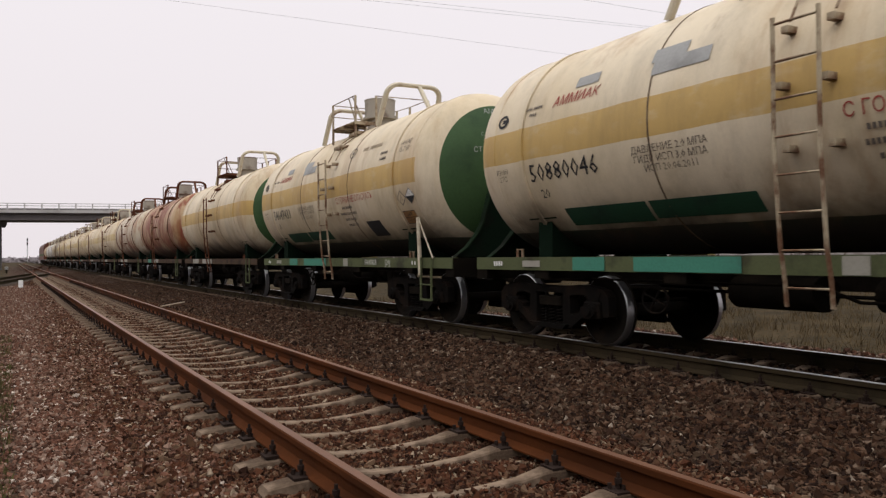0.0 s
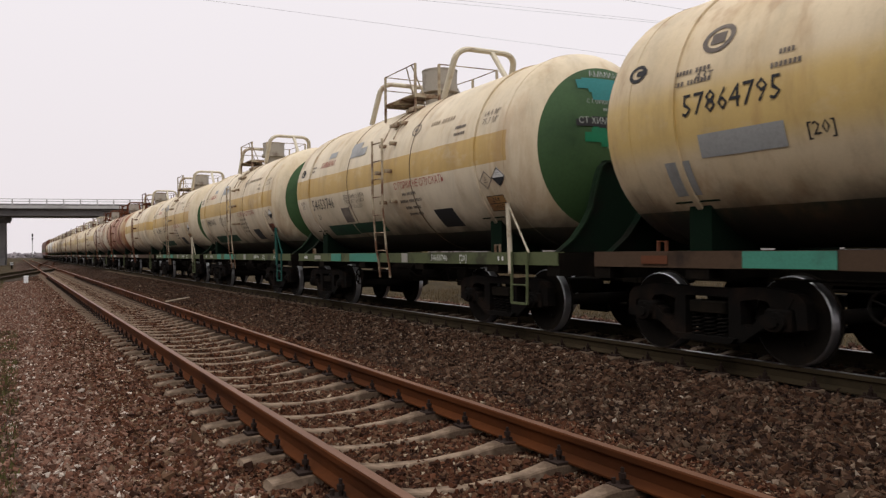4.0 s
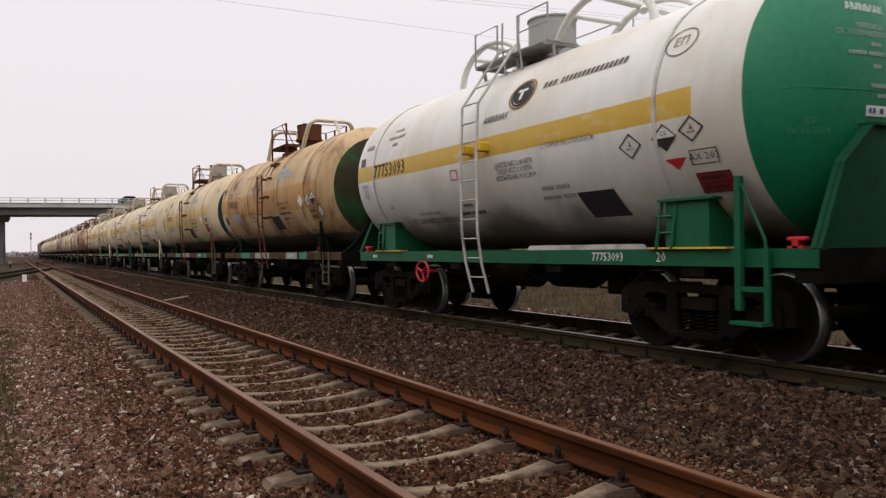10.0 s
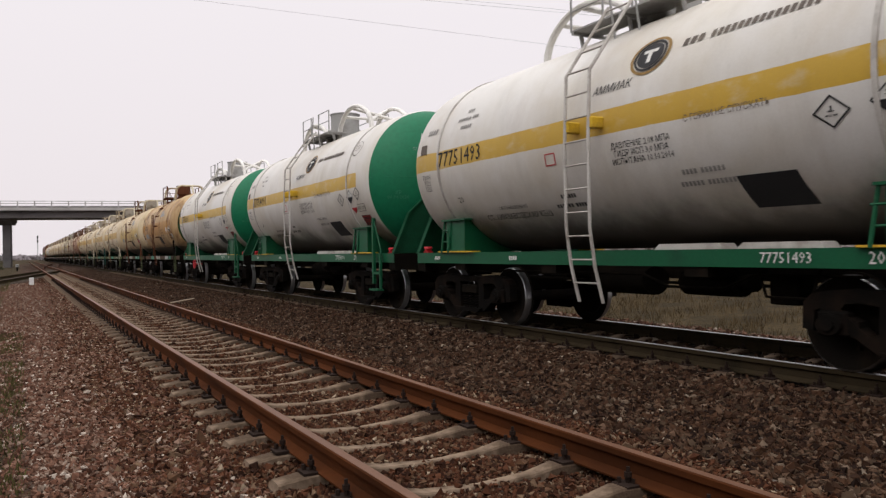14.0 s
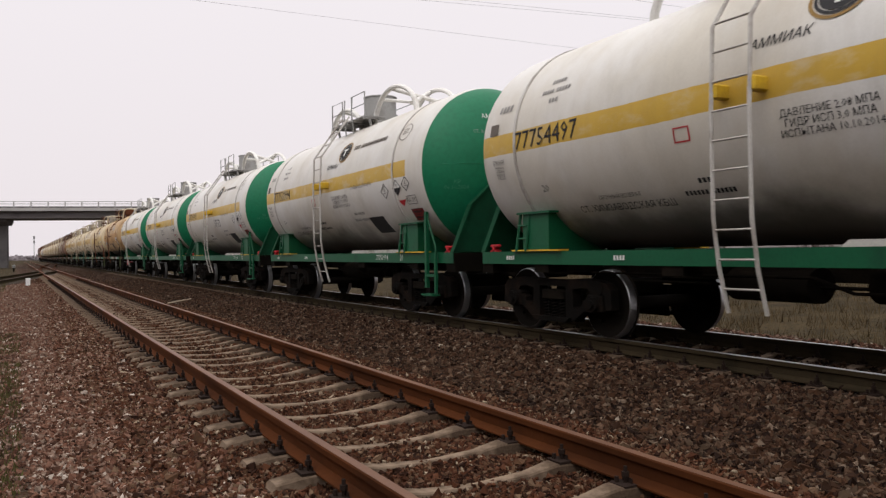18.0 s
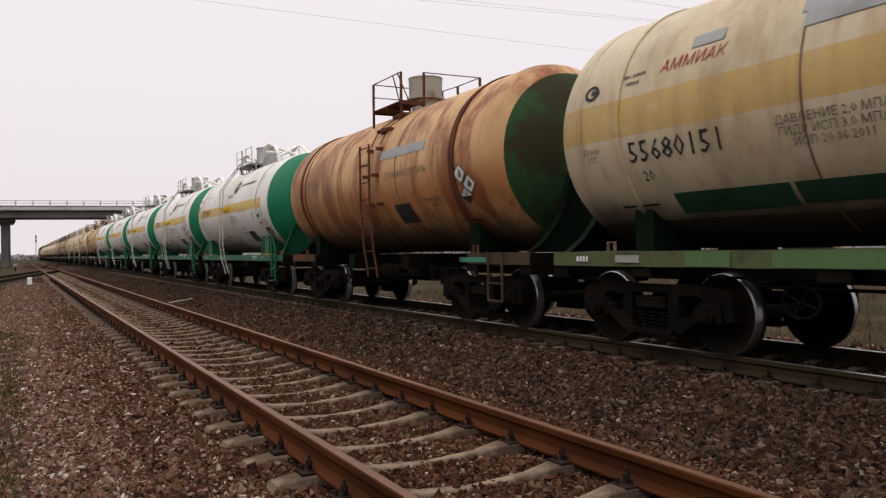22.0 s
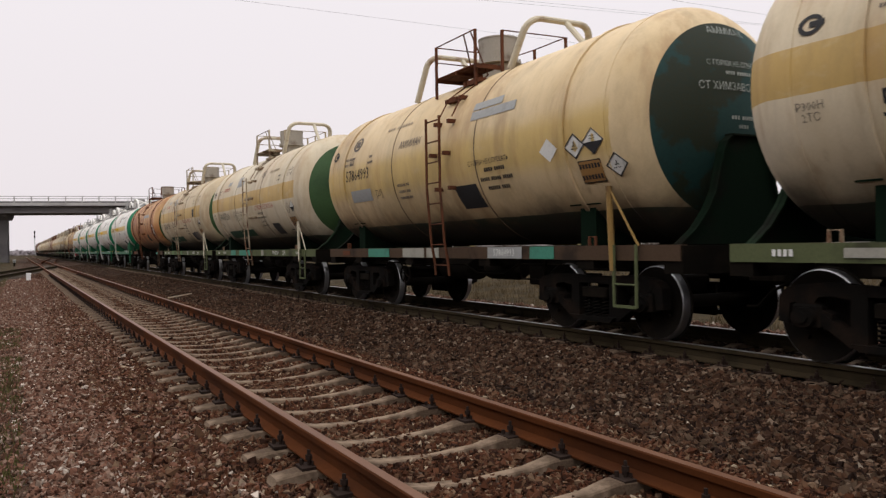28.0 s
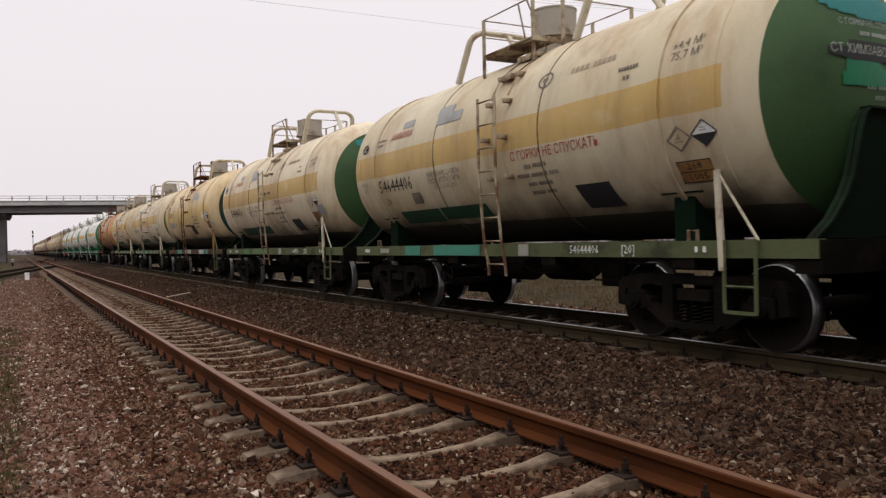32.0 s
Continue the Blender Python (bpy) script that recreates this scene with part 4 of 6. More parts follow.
def bolster(bm):
    box(bm, -0.86, 0.86, -0.2, 0.2, 0.56, 0.86, 0.03)
    # plates added behind the springs as a dark backing for the coils
    for x in (-0.8, 0.8):
        box(bm, x - 0.02, x + 0.02, -0.34, 0.34, 0.16, 0.7)
    box(bm, -1.08, -0.86, -0.24, 0.24, 0.54, 0.72, 0.02)
    box(bm, 0.86, 1.08, -0.24, 0.24, 0.54, 0.72, 0.02)
    for s in (-1, 1):
        box(bm, -0.7, 0.7, s * 0.32 - 0.05, s * 0.32 + 0.05, 0.36, 0.5)


def running_gear(wagon, base=3.71, near=True):
    axles = []
    for s in (-1, 1):
        y = s * base
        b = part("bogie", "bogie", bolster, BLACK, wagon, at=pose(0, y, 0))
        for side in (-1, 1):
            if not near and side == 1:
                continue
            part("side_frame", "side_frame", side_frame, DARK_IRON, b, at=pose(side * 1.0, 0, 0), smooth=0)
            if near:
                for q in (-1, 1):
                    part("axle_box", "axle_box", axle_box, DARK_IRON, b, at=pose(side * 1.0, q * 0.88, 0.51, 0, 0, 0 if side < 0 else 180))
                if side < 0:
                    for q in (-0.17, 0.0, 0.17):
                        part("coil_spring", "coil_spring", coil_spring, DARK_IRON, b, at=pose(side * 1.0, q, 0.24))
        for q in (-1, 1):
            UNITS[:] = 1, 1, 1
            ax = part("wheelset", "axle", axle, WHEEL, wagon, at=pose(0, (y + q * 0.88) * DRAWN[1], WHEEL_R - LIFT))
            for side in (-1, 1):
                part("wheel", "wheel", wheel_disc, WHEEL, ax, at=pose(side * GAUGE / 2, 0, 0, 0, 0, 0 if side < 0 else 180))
            UNITS[:] = DRAWN
            axles.append(ax)
    return axles


# -- frames --
def sill(bm, half, s):
    """A channel-section side sill, open to the middle of the wagon."""
    x, t = s * SILL_X, 0.014
    pts = [(x, SILL_LOW), (x, SILL_TOP), (x - s * 0.11, SILL_TOP), (x - s * 0.11, SILL_TOP - t), (x - s * t, SILL_TOP - t), (x - s * t, SILL_LOW + t), (x - s * 0.11, SILL_LOW + t), (x - s * 0.11, SILL_LOW)]
    A = [bm.verts.new((a, -half, b)) for a, b in pts]
    B = [bm.verts.new((a, half, b)) for a, b in pts]
    for i in range(8):
        bm.faces.new((A[i], A[(i + 1) % 8], B[(i + 1) % 8], B[i]))
    bm.faces.new(A)
    bm.faces.new(B[::-1])


def under_frame(bm, half):
    box(bm, -0.26, 0.26, -half, half, 0.93, 1.36)
    for y in (-half + 0.12, half - 0.12):
        box(bm, -SILL_X + 0.02, SILL_X - 0.02, y - 0.14, y + 0.14, 0.98, 1.375)
    for y in (-3.71, 3.71, -1.3, 1.3):
        box(bm, -SILL_X + 0.02, SILL_X - 0.02, y - 0.16, y + 0.16, 1.02, 1.37)


def coupler(bm):
    box(bm, -0.2, 0.2, -0.35, 0.3, 0.86, 1.14, 0.03)
    box(bm, -0.26, 0.24, 0.22, 0.6, 0.8, 1.18, 0.06)
    tube(bm, [(-0.35, -0.2, 0.95), (-0.36, 0.15, 0.75), (-0.3, 0.4, 0.5), (-0.2, 0.62, 0.48)], 0.024, 8)


def brake_cylinder(bm):
    disc(bm, (-0.62, -1.05, 0.92), 0.2, 0.75, "y", 18)
    disc(bm, (-0.62, -1.5, 0.92), 0.12, 0.18, "y", 14)


def air_tank(bm):
    disc(bm, (-0.5, 0.5, 0.9), 0.23, 1.0, "y", 18)
    disc(bm, (-0.5, 1.03, 0.9), 0.23, 0.08, "y", 18, 0.1)


def valve_box(bm):
    box(bm, -0.75, -0.45, -2.2, -1.85, 0.66, 1.05, 0.02)


def brake_pipe(bm):
    tube(bm, [(-0.9, 3.0, 1.02), (-0.9, -0.2, 1.02), (-0.9, -0.6, 0.85), (-0.9, -1.4, 0.85), (-0.9, -1.8, 1.05), (-0.9, -3.0, 1.05)], 0.022, 6)


def saddle(bm, s, q=-1, wide=0.15, inset=0.16, plate=0.3):
    """Support of the tank over a bogie: a shaped block under the near and far flank."""
    if True:
        pts = []
        for z in (SILL_TOP - 0.01, 1.9, 2.05):
            pts.append((q * (SILL_X + 0.02 - inset), z))
        inner = [(q * (side_x(z) - 0.02 if z > 1.5 else 0.35), z) for z in (2.05, 1.85, 1.65, 1.47)]
        inner = [(q * min(abs(a), SILL_X - 0.08 - inset), z) for a, z in inner]
        poly = pts + inner + [(q * 0.3, SILL_TOP - 0.01)]
        A = [bm.verts.new((x, s - wide, z)) for x, z in poly]
        B = [bm.verts.new((x, s + wide, z)) for x, z in poly]
        n = len(poly)
        bm.faces.new(A)
        bm.faces.new(B[::-1])
        for i in range(n):
            bm.faces.new((A[i], B[i], B[(i + 1) % n], A[(i + 1) % n]))
        box(bm, min(q * 0.95, q * (1.3 - inset)), max(q * 0.95, q * (1.3 - inset)), s - plate, s + plate, 2.05, 2.085)


def slab(bm, pts, y0, y1):
    """A polygon across the wagon, given thickness along it."""
    A = [bm.verts.new((x, y0, z)) for x, z in pts]
    B = [bm.verts.new((x, y1, z)) for x, z in pts]
    n = len(pts)
    bm.faces.new(A)
    bm.faces.new(B[::-1])
    for i in range(n):
        bm.faces.new((A[i], B[i], B[(i + 1) % n], A[(i + 1) % n]))


def brackets(w, material, key, edge, y0, lip):
    """Plates that stand on the end beams and hold the dished ends, with a folded lip along each slanting edge.
    edge: half the width and the height along one edge, from the beam up."""
    for s in (-1, 1):
        outline = [(-x, z) for x, z in edge] + [(x, z) for x, z in reversed(edge)]
        plate = part("end_bracket", f"end_plate{key}{s}", lambda bm: slab(bm, outline, s * y0, s * (y0 - 0.02)), material, w, smooth=0)
        for q in (-1, 1):
            inner = [(q * (x - 0.035), z) for x, z in edge]
            part("bracket_lip", f"bracket_lip{key}{s}{q}", lambda bm: slab(bm, [(q * x, z) for x, z in edge] + inner[::-1], s * (y0 + 0.04), s * (y0 - 0.07)), lip, plate, smooth=0)
        top = edge[-1]
        part("bracket_cap", f"bracket_cap{key}{s}", lambda bm: slab(bm, [(-top[0], top[1]), (top[0], top[1]), (top[0], top[1] + 0.03), (-top[0], top[1] + 0.03)], s * (y0 + 0.04), s * (y0 - 0.16)), lip, plate, smooth=0)


OLD_EDGE = ((1.12, SILL_TOP), (0.86, 1.62), (0.66, 1.9), (0.54, 2.15), (0.47, 2.45), (0.4, 2.75), (0.34, 2.9), (0.26, 2.98))
WHITE_EDGE = ((1.24, SILL_TOP), (0.88, 2.4), (0.45, 2.86))


def ladder_rail(bm, pts):
    tube(bm, pts, 0.022, 6)


# -- fittings of the older wagons --
def guard_arch(bm, y0, h):
    """A bent tube across the tank's crown, leaning back, with a brace behind it."""
    z0, z1, r, half = CREST - 0.2, CREST - 0.1 + h, 0.27, 0.7
    lean = lambda z: y0 - 0.4 * (z - z0) / (z1 - z0)
    pts = [(-half, y0, z0)]
    for sx in (-1, 1):
        bend = [(sx * (half - 0.05 - r + r * math.sin(a)), z1 - r + r * math.cos(a)) for a in (radians(90 - 18 * i) for i in range(6))]
        pts += [(x, lean(z), z) for x, z in (bend if sx < 0 else bend[::-1])]
    pts.append((half, y0, z0))
    tube(bm, pts, 0.06, 10)
    tube(bm, [(0.1, lean(z1), z1), (0.1, y0 - 1.0, CREST - 0.06)], 0.05, 8)


def hatch_drum(bm):
    disc(bm, (0, 0, CREST + 0.12), 0.3, 0.34, "z", 24)
    disc(bm, (0, 0, CREST + 0.32), 0.41, 0.05, "z", 24)
    disc(bm, (0, 0, CREST + 0.6), 0.35, 0.5, "z", 28, 0.36)
    disc(bm, (0, 0, CREST + 0.86), 0.37, 0.03, "z", 28)
    for i in range(8):
        a = math.pi / 4 * i
        disc(bm, (0.38 * math.cos(a), 0.38 * math.sin(a), CREST + 0.37), 0.022, 0.06, "z", 6)


def platform(bm):
    """Slatted walkway beside the dome."""
    z = CREST + 0.02
    for i in range(5):
        box(bm, -0.98 + i * 0.11, -0.89 + i * 0.11, -0.79, 0.56, z, z + 0.022)
    for i in range(4):
        box(bm, -0.43 + i * 0.3, -0.16 + i * 0.3, 0.4, 0.56, z, z + 0.022)
    for y in (-0.77, -0.14, 0.54):
        box(bm, -0.99, -0.44 if y < 0 else 0.75, y - 0.02, y + 0.02, z - 0.07, z - 0.002)


POSTS = ((-0.95, 0.6), (-0.95, -0.72), (-0.5, -0.85), (0.75, 0.6), (0.8, -0.9), (0.8, 0.0))


def post(bm):
    box(bm, -0.021, 0.021, -0.021, 0.021, -0.4, 0.76)


TOP = CREST + 0.76
TOP_RAILS = (((-0.95, 0.6, TOP), (-0.95, -0.72, TOP)),
             ((-0.95, 0.6, TOP), (0.75, 0.6, TOP), (0.8, 0.0, TOP), (0.8, -0.9, TOP), (-0.5, -0.85, TOP)),
             ((-0.95, 0.6, TOP - 0.34), (0.75, 0.6, TOP - 0.34), (0.8, -0.9, TOP - 0.34)))


def climb_rod(bm, y):
    """A hand rod from the ladder's head up to the platform."""
    tube(bm, [(-side_x(4.1) - 0.1, y, 4.05), (-side_x(4.5) - 0.1, y + 0.02, 4.5), (-side_x(5.0) - 0.08, y + 0.12, 5.0), (-0.95, y * 0.5 - 0.2, CREST + 0.74)], 0.014, 5)


def bracket_block(bm):
    box(bm, -0.13, 0.04, -0.035, 0.035, -0.04, 0.04)


def bracket_step(bm):
    box(bm, -0.12, 0.03, -0.11, 0.11, -0.05, 0.05)


def ladder_brackets(w, material):
    for z in (2.6, 3.3, 3.95, 4.45, 4.85):
        for y in (-0.32, -0.76):
            part("ladder_bracket", "bracket_block", bracket_block, material, w, at=pose(-side_x(z), y, z), smooth=0)
    for z in (4.45, 4.85):
        part("foothold", "bracket_step", bracket_step, material, w, at=pose(-side_x(z), -0.51, z), smooth=0)


OLD_LADDER = [(-RX - 0.19, 4.05), (-RX - 0.19, 2.6), (-RX - 0.12, 1.5), (-RX - 0.06, 1.1), (-RX - 0.04, 0.82)]


def ladder_x(path, z):
    for (xa, za), (xb, zb) in zip(path, path[1:]):
        if zb <= z <= za:
            return xa + (xb - xa) * (za - z) / (za - zb)
    return path[-1][0]


def rung(bm, w):
    tube(bm, [(0, 0, 0), (0, -w, 0)], 0.015, 6)


def corner_step(bm):
    """The step stirrup at the rear corner."""
    x = -SILL_X - 0.05
    tube(bm, [(x, -4.32, 1.4), (x, -4.32, 0.47), (x, -4.7, 0.47), (x, -4.7, 1.4)], 0.022, 6)
    box(bm, x - 0.02, x + 0.02, -4.7, -4.32, 0.45, 0.49)
    tube(bm, [(x, -4.32, 0.8), (x, -4.7, 0.8)], 0.018, 6)


def corner_pole(bm):
    x = -SILL_X - 0.05
    tube(bm, [(x, -4.3, 1.0), (x - 0.02, -4.27, 2.3)], 0.038, 8)
    tube(bm, [(x - 0.02, -4.27, 2.28), (x + 0.02, -4.72, 1.38)], 0.016, 6)


def lifting_eye(bm):
    tube(bm, [(-SILL_X + 0.02, -0.06, SILL_TOP), (-SILL_X + 0.02, -0.06, SILL_TOP + 0.14), (-SILL_X + 0.02, 0.06, SILL_TOP + 0.14), (-SILL_X + 0.02, 0.06, SILL_TOP)], 0.022, 6)


def panel(bm, y0, y1, z0=SILL_LOW + 0.012, z1=SILL_TOP - 0.006):
    box(bm, -SILL_X - 0.017, -SILL_X - 0.0105, y0 + 0.2, y1 + 0.2, z0, z1)


def sill_text(name, shape, size, y, z, material, wagon, wide=1.0):
    v, f = shape
    me = bpy.data.meshes.new(name)
    me.from_pydata([((-SILL_X - 0.021) * UNITS[0], (y + 0.2 - a * size * wide) * UNITS[1], (z + b * size) * UNITS[2]) for a, b, _ in v], [], f)
    me.materials.append(material)
    ob = new(name, me)
    ob.parent = wagon
    return ob


def ladder(wagon, path, y, w, material, step, low, label):
    base = part("ladder", f"ladder_{y}_{low}", lambda bm: [ladder_rail(bm, [(x, y + d, z) for x, z in path]) for d in (0, -w)], material, wagon, label)
    z = path[0][1] - 0.08
    while z > low:
        part("rung", f"rung{w}", lambda bm: rung(bm, w), material, base, at=pose(ladder_x(path, z), y, z))
        z -= step


def small_text(rows, seed):
    rng = random.Random(seed)
    return bars([[rng.uniform(1.2, 3.4) for _ in range(n)] for n in rows])


def hazard(wagon, y, z, r, kind):
    """Diamond warning plates."""
    if kind == "split":
        decal("hazard_plate", diamond(r), 1, y, z, DECAL_WHITE, wagon, out=0.006, label="black and white corrosive warning diamond")
        decal("hazard_mark", merge((diamond(r * 0.96, "low"), 0, -0.01, 1), (small_text((2, 2), 4), 0, r * 0.3, r * 0.13), (diamond_frame(r, 0.02), 0, 0, 1)), 1, y, z, DECAL_BLACK, wagon, out=0.011)
    elif kind == "red":
        decal("hazard_plate", diamond(r, "low"), 1, y, z, RED, wagon, out=0.006, label="red warning triangle")
    else:
        if kind == "white":
            decal("hazard_plate", diamond(r), 1, y, z, DECAL_WHITE, wagon, out=0.006, label="white warning diamond")
        decal("hazard_mark", merge((diamond_frame(r, 0.028), 0, 0, 1), (small_text((1, 2), 9), 0, -r * 0.1, r * 0.17), (rect(0.1, 0.3), 0, r * 0.2, r)), 1, y, z, DECAL_FADED if kind == "faint" else DECAL_BLACK, wagon, out=0.011)


def frame_common(wagon, half, sill_mat, near):
    for s in (-1, 1):
        part("side_sill", f"sill{half}{s}", lambda bm: sill(bm, half, s), sill_mat, wagon, smooth=0)
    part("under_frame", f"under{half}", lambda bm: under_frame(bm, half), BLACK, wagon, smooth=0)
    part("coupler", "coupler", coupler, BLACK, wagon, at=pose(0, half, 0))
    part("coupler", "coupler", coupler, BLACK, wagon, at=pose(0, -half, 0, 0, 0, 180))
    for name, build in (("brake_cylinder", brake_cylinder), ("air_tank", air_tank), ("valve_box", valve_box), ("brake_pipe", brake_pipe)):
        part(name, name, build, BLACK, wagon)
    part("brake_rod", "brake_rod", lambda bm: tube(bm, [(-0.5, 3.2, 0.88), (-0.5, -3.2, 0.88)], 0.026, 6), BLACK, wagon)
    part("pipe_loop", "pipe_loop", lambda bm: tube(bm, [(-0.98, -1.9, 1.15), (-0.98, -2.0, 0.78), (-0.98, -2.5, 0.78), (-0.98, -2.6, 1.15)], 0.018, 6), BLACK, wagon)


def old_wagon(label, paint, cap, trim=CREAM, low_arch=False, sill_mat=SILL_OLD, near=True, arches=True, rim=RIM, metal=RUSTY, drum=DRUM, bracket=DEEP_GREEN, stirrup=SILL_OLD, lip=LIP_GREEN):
    """The older tank wagon with guard tubes round its dome."""
    w = empty("tank_wagon", label, "tank wagon", "wagons of the train")
    SHAPE[:] = OLD_SHAPE
    part("tank", f"barrel{rim}", lambda bm: barrel(bm, rim), paint, w)
    part("tank_end", f"end_cap{rim}", lambda bm: end_cap(bm, rim), cap, w, "painted dished end")
    for y in (-4.42, -1.5, 1.4, 4.42):
        part("weld_seam", f"seam{y}", lambda bm: seam(bm, y, 0.011, 0.005), SEAM if abs(y) < 4 else paint, w)
    for y in (-3.64, 3.76):
        part("tank_strap", f"strap{y}", lambda bm: strap(bm, y, 0.036, 0.03), paint if trim is not RUSTY else RUSTY, w)
        for q in (-1, 1):
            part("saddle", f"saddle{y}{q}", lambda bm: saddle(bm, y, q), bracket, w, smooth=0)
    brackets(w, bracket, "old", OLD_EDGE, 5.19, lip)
    frame_common(w, 5.33, sill_mat, near)
    axles = running_gear(w, 3.71, near)
    ladder(w, OLD_LADDER, -0.32, 0.44, metal, 0.42, 0.8, "worn side ladder")
    if arches:
        if low_arch:
            part("guard_tube", "arch_low", lambda bm: guard_arch(bm, -1.37, 0.8), trim, w)
        else:
            part("guard_tube", "arch_rear", lambda bm: guard_arch(bm, -1.37, 0.96), trim, w)
        part("guard_tube", "arch_front", lambda bm: guard_arch(bm, 1.83, 0.95), trim, w)
    part("hatch_drum", "hatch_drum", hatch_drum, drum, w)
    part("platform", "platform", platform, metal, w, smooth=0)
    for x, y in POSTS:
        part("rail_post", "post", post, metal, w, at=pose(x, y, CREST), smooth=0)
    for n, pts in enumerate(TOP_RAILS):
        part("hand_rail", f"top_rail{n}", lambda bm: tube(bm, pts, 0.014, 5), metal, w)
    if near:
        for y0, y1 in ((2.85, 3.55), (-0.75, -0.05)):
            part("edge_plate", f"old_edge{y0}", lambda bm: box(bm, SILL_X - 0.14, SILL_X + 0.02, y0, y1, SILL_TOP + 0.004, SILL_TOP + 0.07), FADED_YELLOW, w, "faded yellow step edge", smooth=0)
        part("brake_wheel", "brake_wheel", brake_wheel, DARK_IRON, w, "dark spoked brake wheel", at=pose(-1.08, 1.72, 0.76))
        for y in (-0.32, -0.76):
            part("hand_rod", f"climb_rod{y}", lambda bm: climb_rod(bm, y), metal, w)
        ladder_brackets(w, metal)
        part("corner_step", "corner_step", corner_step, stirrup, w)
        for y in (-3.86, 4.2):
            part("lifting_eye", "lifting_eye", lifting_eye, metal, w, at=pose(0, y, 0))
    return w, axles


# -- the newer white wagons --
def white_arch(bm, yc, r, h, far=False):
    """A half-round guard tube with crossing braces."""
    z0 = CREST - 0.12
    for x in (-0.45, 0.55):
        tube(bm, [(x + 0.05 * abs(math.cos(radians(a))), yc + r * math.cos(radians(a)), z0 + h * math.sin(radians(a))) for a in range(0, 181, 12)], 0.06, 10)
    tube(bm, [(-0.45, yc + 0.1, z0 + h), (0.5, yc - r * 0.75, z0 + h * 0.35)], 0.055, 8)
    tube(bm, [(0.55, yc + 0.1, z0 + h), (-0.4, yc - r * 0.8, z0 + h * 0.3)], 0.055, 8)
    tube(bm, [(-0.45, yc + r * 0.6, z0 + h * 0.78), (0.55, yc + r * 0.6, z0 + h * 0.78)], 0.045, 8)


def white_drum(bm):
    disc(bm, (0, 0.2, CREST + 0.15), 0.42, 0.36, "z", 24)
    disc(bm, (0, 0.2, CREST + 0.58), 0.38, 0.52, "z", 28)
    disc(bm, (0, 0.2, CREST + 0.85), 0.4, 0.03, "z", 28)


def white_platform(w):
    """Two walkways beside the dome on cross bars and slanting legs."""
    z = CREST + 0.06
    for x0, x1 in ((-0.85, -0.32), (0.4, 0.85)):
        part("platform", f"white_walkway{x0}", lambda bm: box(bm, x0, x1, -0.75, 1.2, z, z + 0.025), GREY, w, smooth=0)
    for y in (-0.7, 0.2, 1.15):
        part("cross_bar", f"white_cross_bar{y}", lambda bm: box(bm, -0.85, 0.85, y - 0.025, y + 0.025, z - 0.05, z - 0.002), GREY, w, smooth=0)
        for x in (-0.7, 0.7):
            part("platform_leg", f"white_leg{x}{y}", lambda bm: tube(bm, [(x, y, z - 0.03), (x * 0.9, y, CREST - 0.35)], 0.03, 6), GREY, w)


def white_rail(bm, xa, ya, yb):
    z = CREST + 0.07
    tube(bm, [(xa, ya, z), (xa, ya, z + 0.68), (xa, yb, z + 0.68), (xa, yb, z)], 0.016, 6)
    tube(bm, [(xa, ya, z + 0.35), (xa, yb, z + 0.35)], 0.012, 6)


def white_rod(bm, y):
    tube(bm, [(-side_x(4.9) - 0.1, y, 4.75), (-0.87, y + 0.06, CREST + 0.3), (-0.83, y + 0.1, CREST + 0.75)], 0.016, 6)


WHITE_LADDER = [(-0.95, CREST + 0.16), (-1.28, 4.75), (-RX - 0.16, 4.1), (-RX - 0.2, 3.0), (-RX - 0.19, 1.75), (-RX - 0.12, 1.15), (-RX + 0.0, 0.6)]


def white_saddle(bm, s):
    saddle(bm, s, -1, 0.3, 0.0, 0.38)
    x = -SILL_X - 0.03
    for y in (s + 0.2, s + 0.42):
        tube(bm, [(x - 0.02, y, SILL_TOP), (x + 0.02, y - 0.06, 2.08)], 0.022, 6)
    for z in (1.62, 1.85):
        tube(bm, [(x, s + 0.2, z), (x, s + 0.42, z)], 0.018, 6)


def green_corner(bm):
    x = -SILL_X - 0.06
    box(bm, x - 0.03, x + 0.03, -4.42, -4.35, 0.62, 2.3)
    tube(bm, [(x, -4.38, 2.28), (x + 0.03, -4.66, 1.5), (x + 0.03, -4.7, 0.8)], 0.016, 6)
    box(bm, x - 0.02, x + 0.02, -4.73, -4.68, 0.5, 1.4)
    box(bm, x - 0.025, x + 0.025, -4.7, -4.38, 0.86, 0.92)
    box(bm, x - 0.1, x + 0.06, -4.72, -4.34, 0.45, 0.49)


def hand_wheel(bm):
    tube(bm, [(-SILL_X - 0.12, 2.2 + 0.22 * math.cos(a), 0.95 + 0.22 * math.sin(a)) for a in (2 * math.pi * i / 24 for i in range(24))], 0.022, 6, True)
    for i in range(3):
        a = radians(20 + 120 * i)
        tube(bm, [(-SILL_X - 0.12, 2.2, 0.95), (-SILL_X - 0.12, 2.2 + 0.22 * math.cos(a), 0.95 + 0.22 * math.sin(a))], 0.02, 6)
    tube(bm, [(-SILL_X - 0.16, 2.2, 0.95), (-SILL_X + 0.2, 2.2, 0.95)], 0.03, 8)


def brake_wheel(bm):
    tube(bm, [(0, 0.2 * math.cos(a), 0.2 * math.sin(a)) for a in (2 * math.pi * i / 20 for i in range(20))], 0.017, 6, True)
    for i in range(4):
        a = radians(25 + 90 * i)
        tube(bm, [(0, 0, 0), (0, 0.2 * math.cos(a), 0.2 * math.sin(a))], 0.014, 6)
    tube(bm, [(-0.03, 0, 0), (0.5, 0, 0)], 0.022, 8)


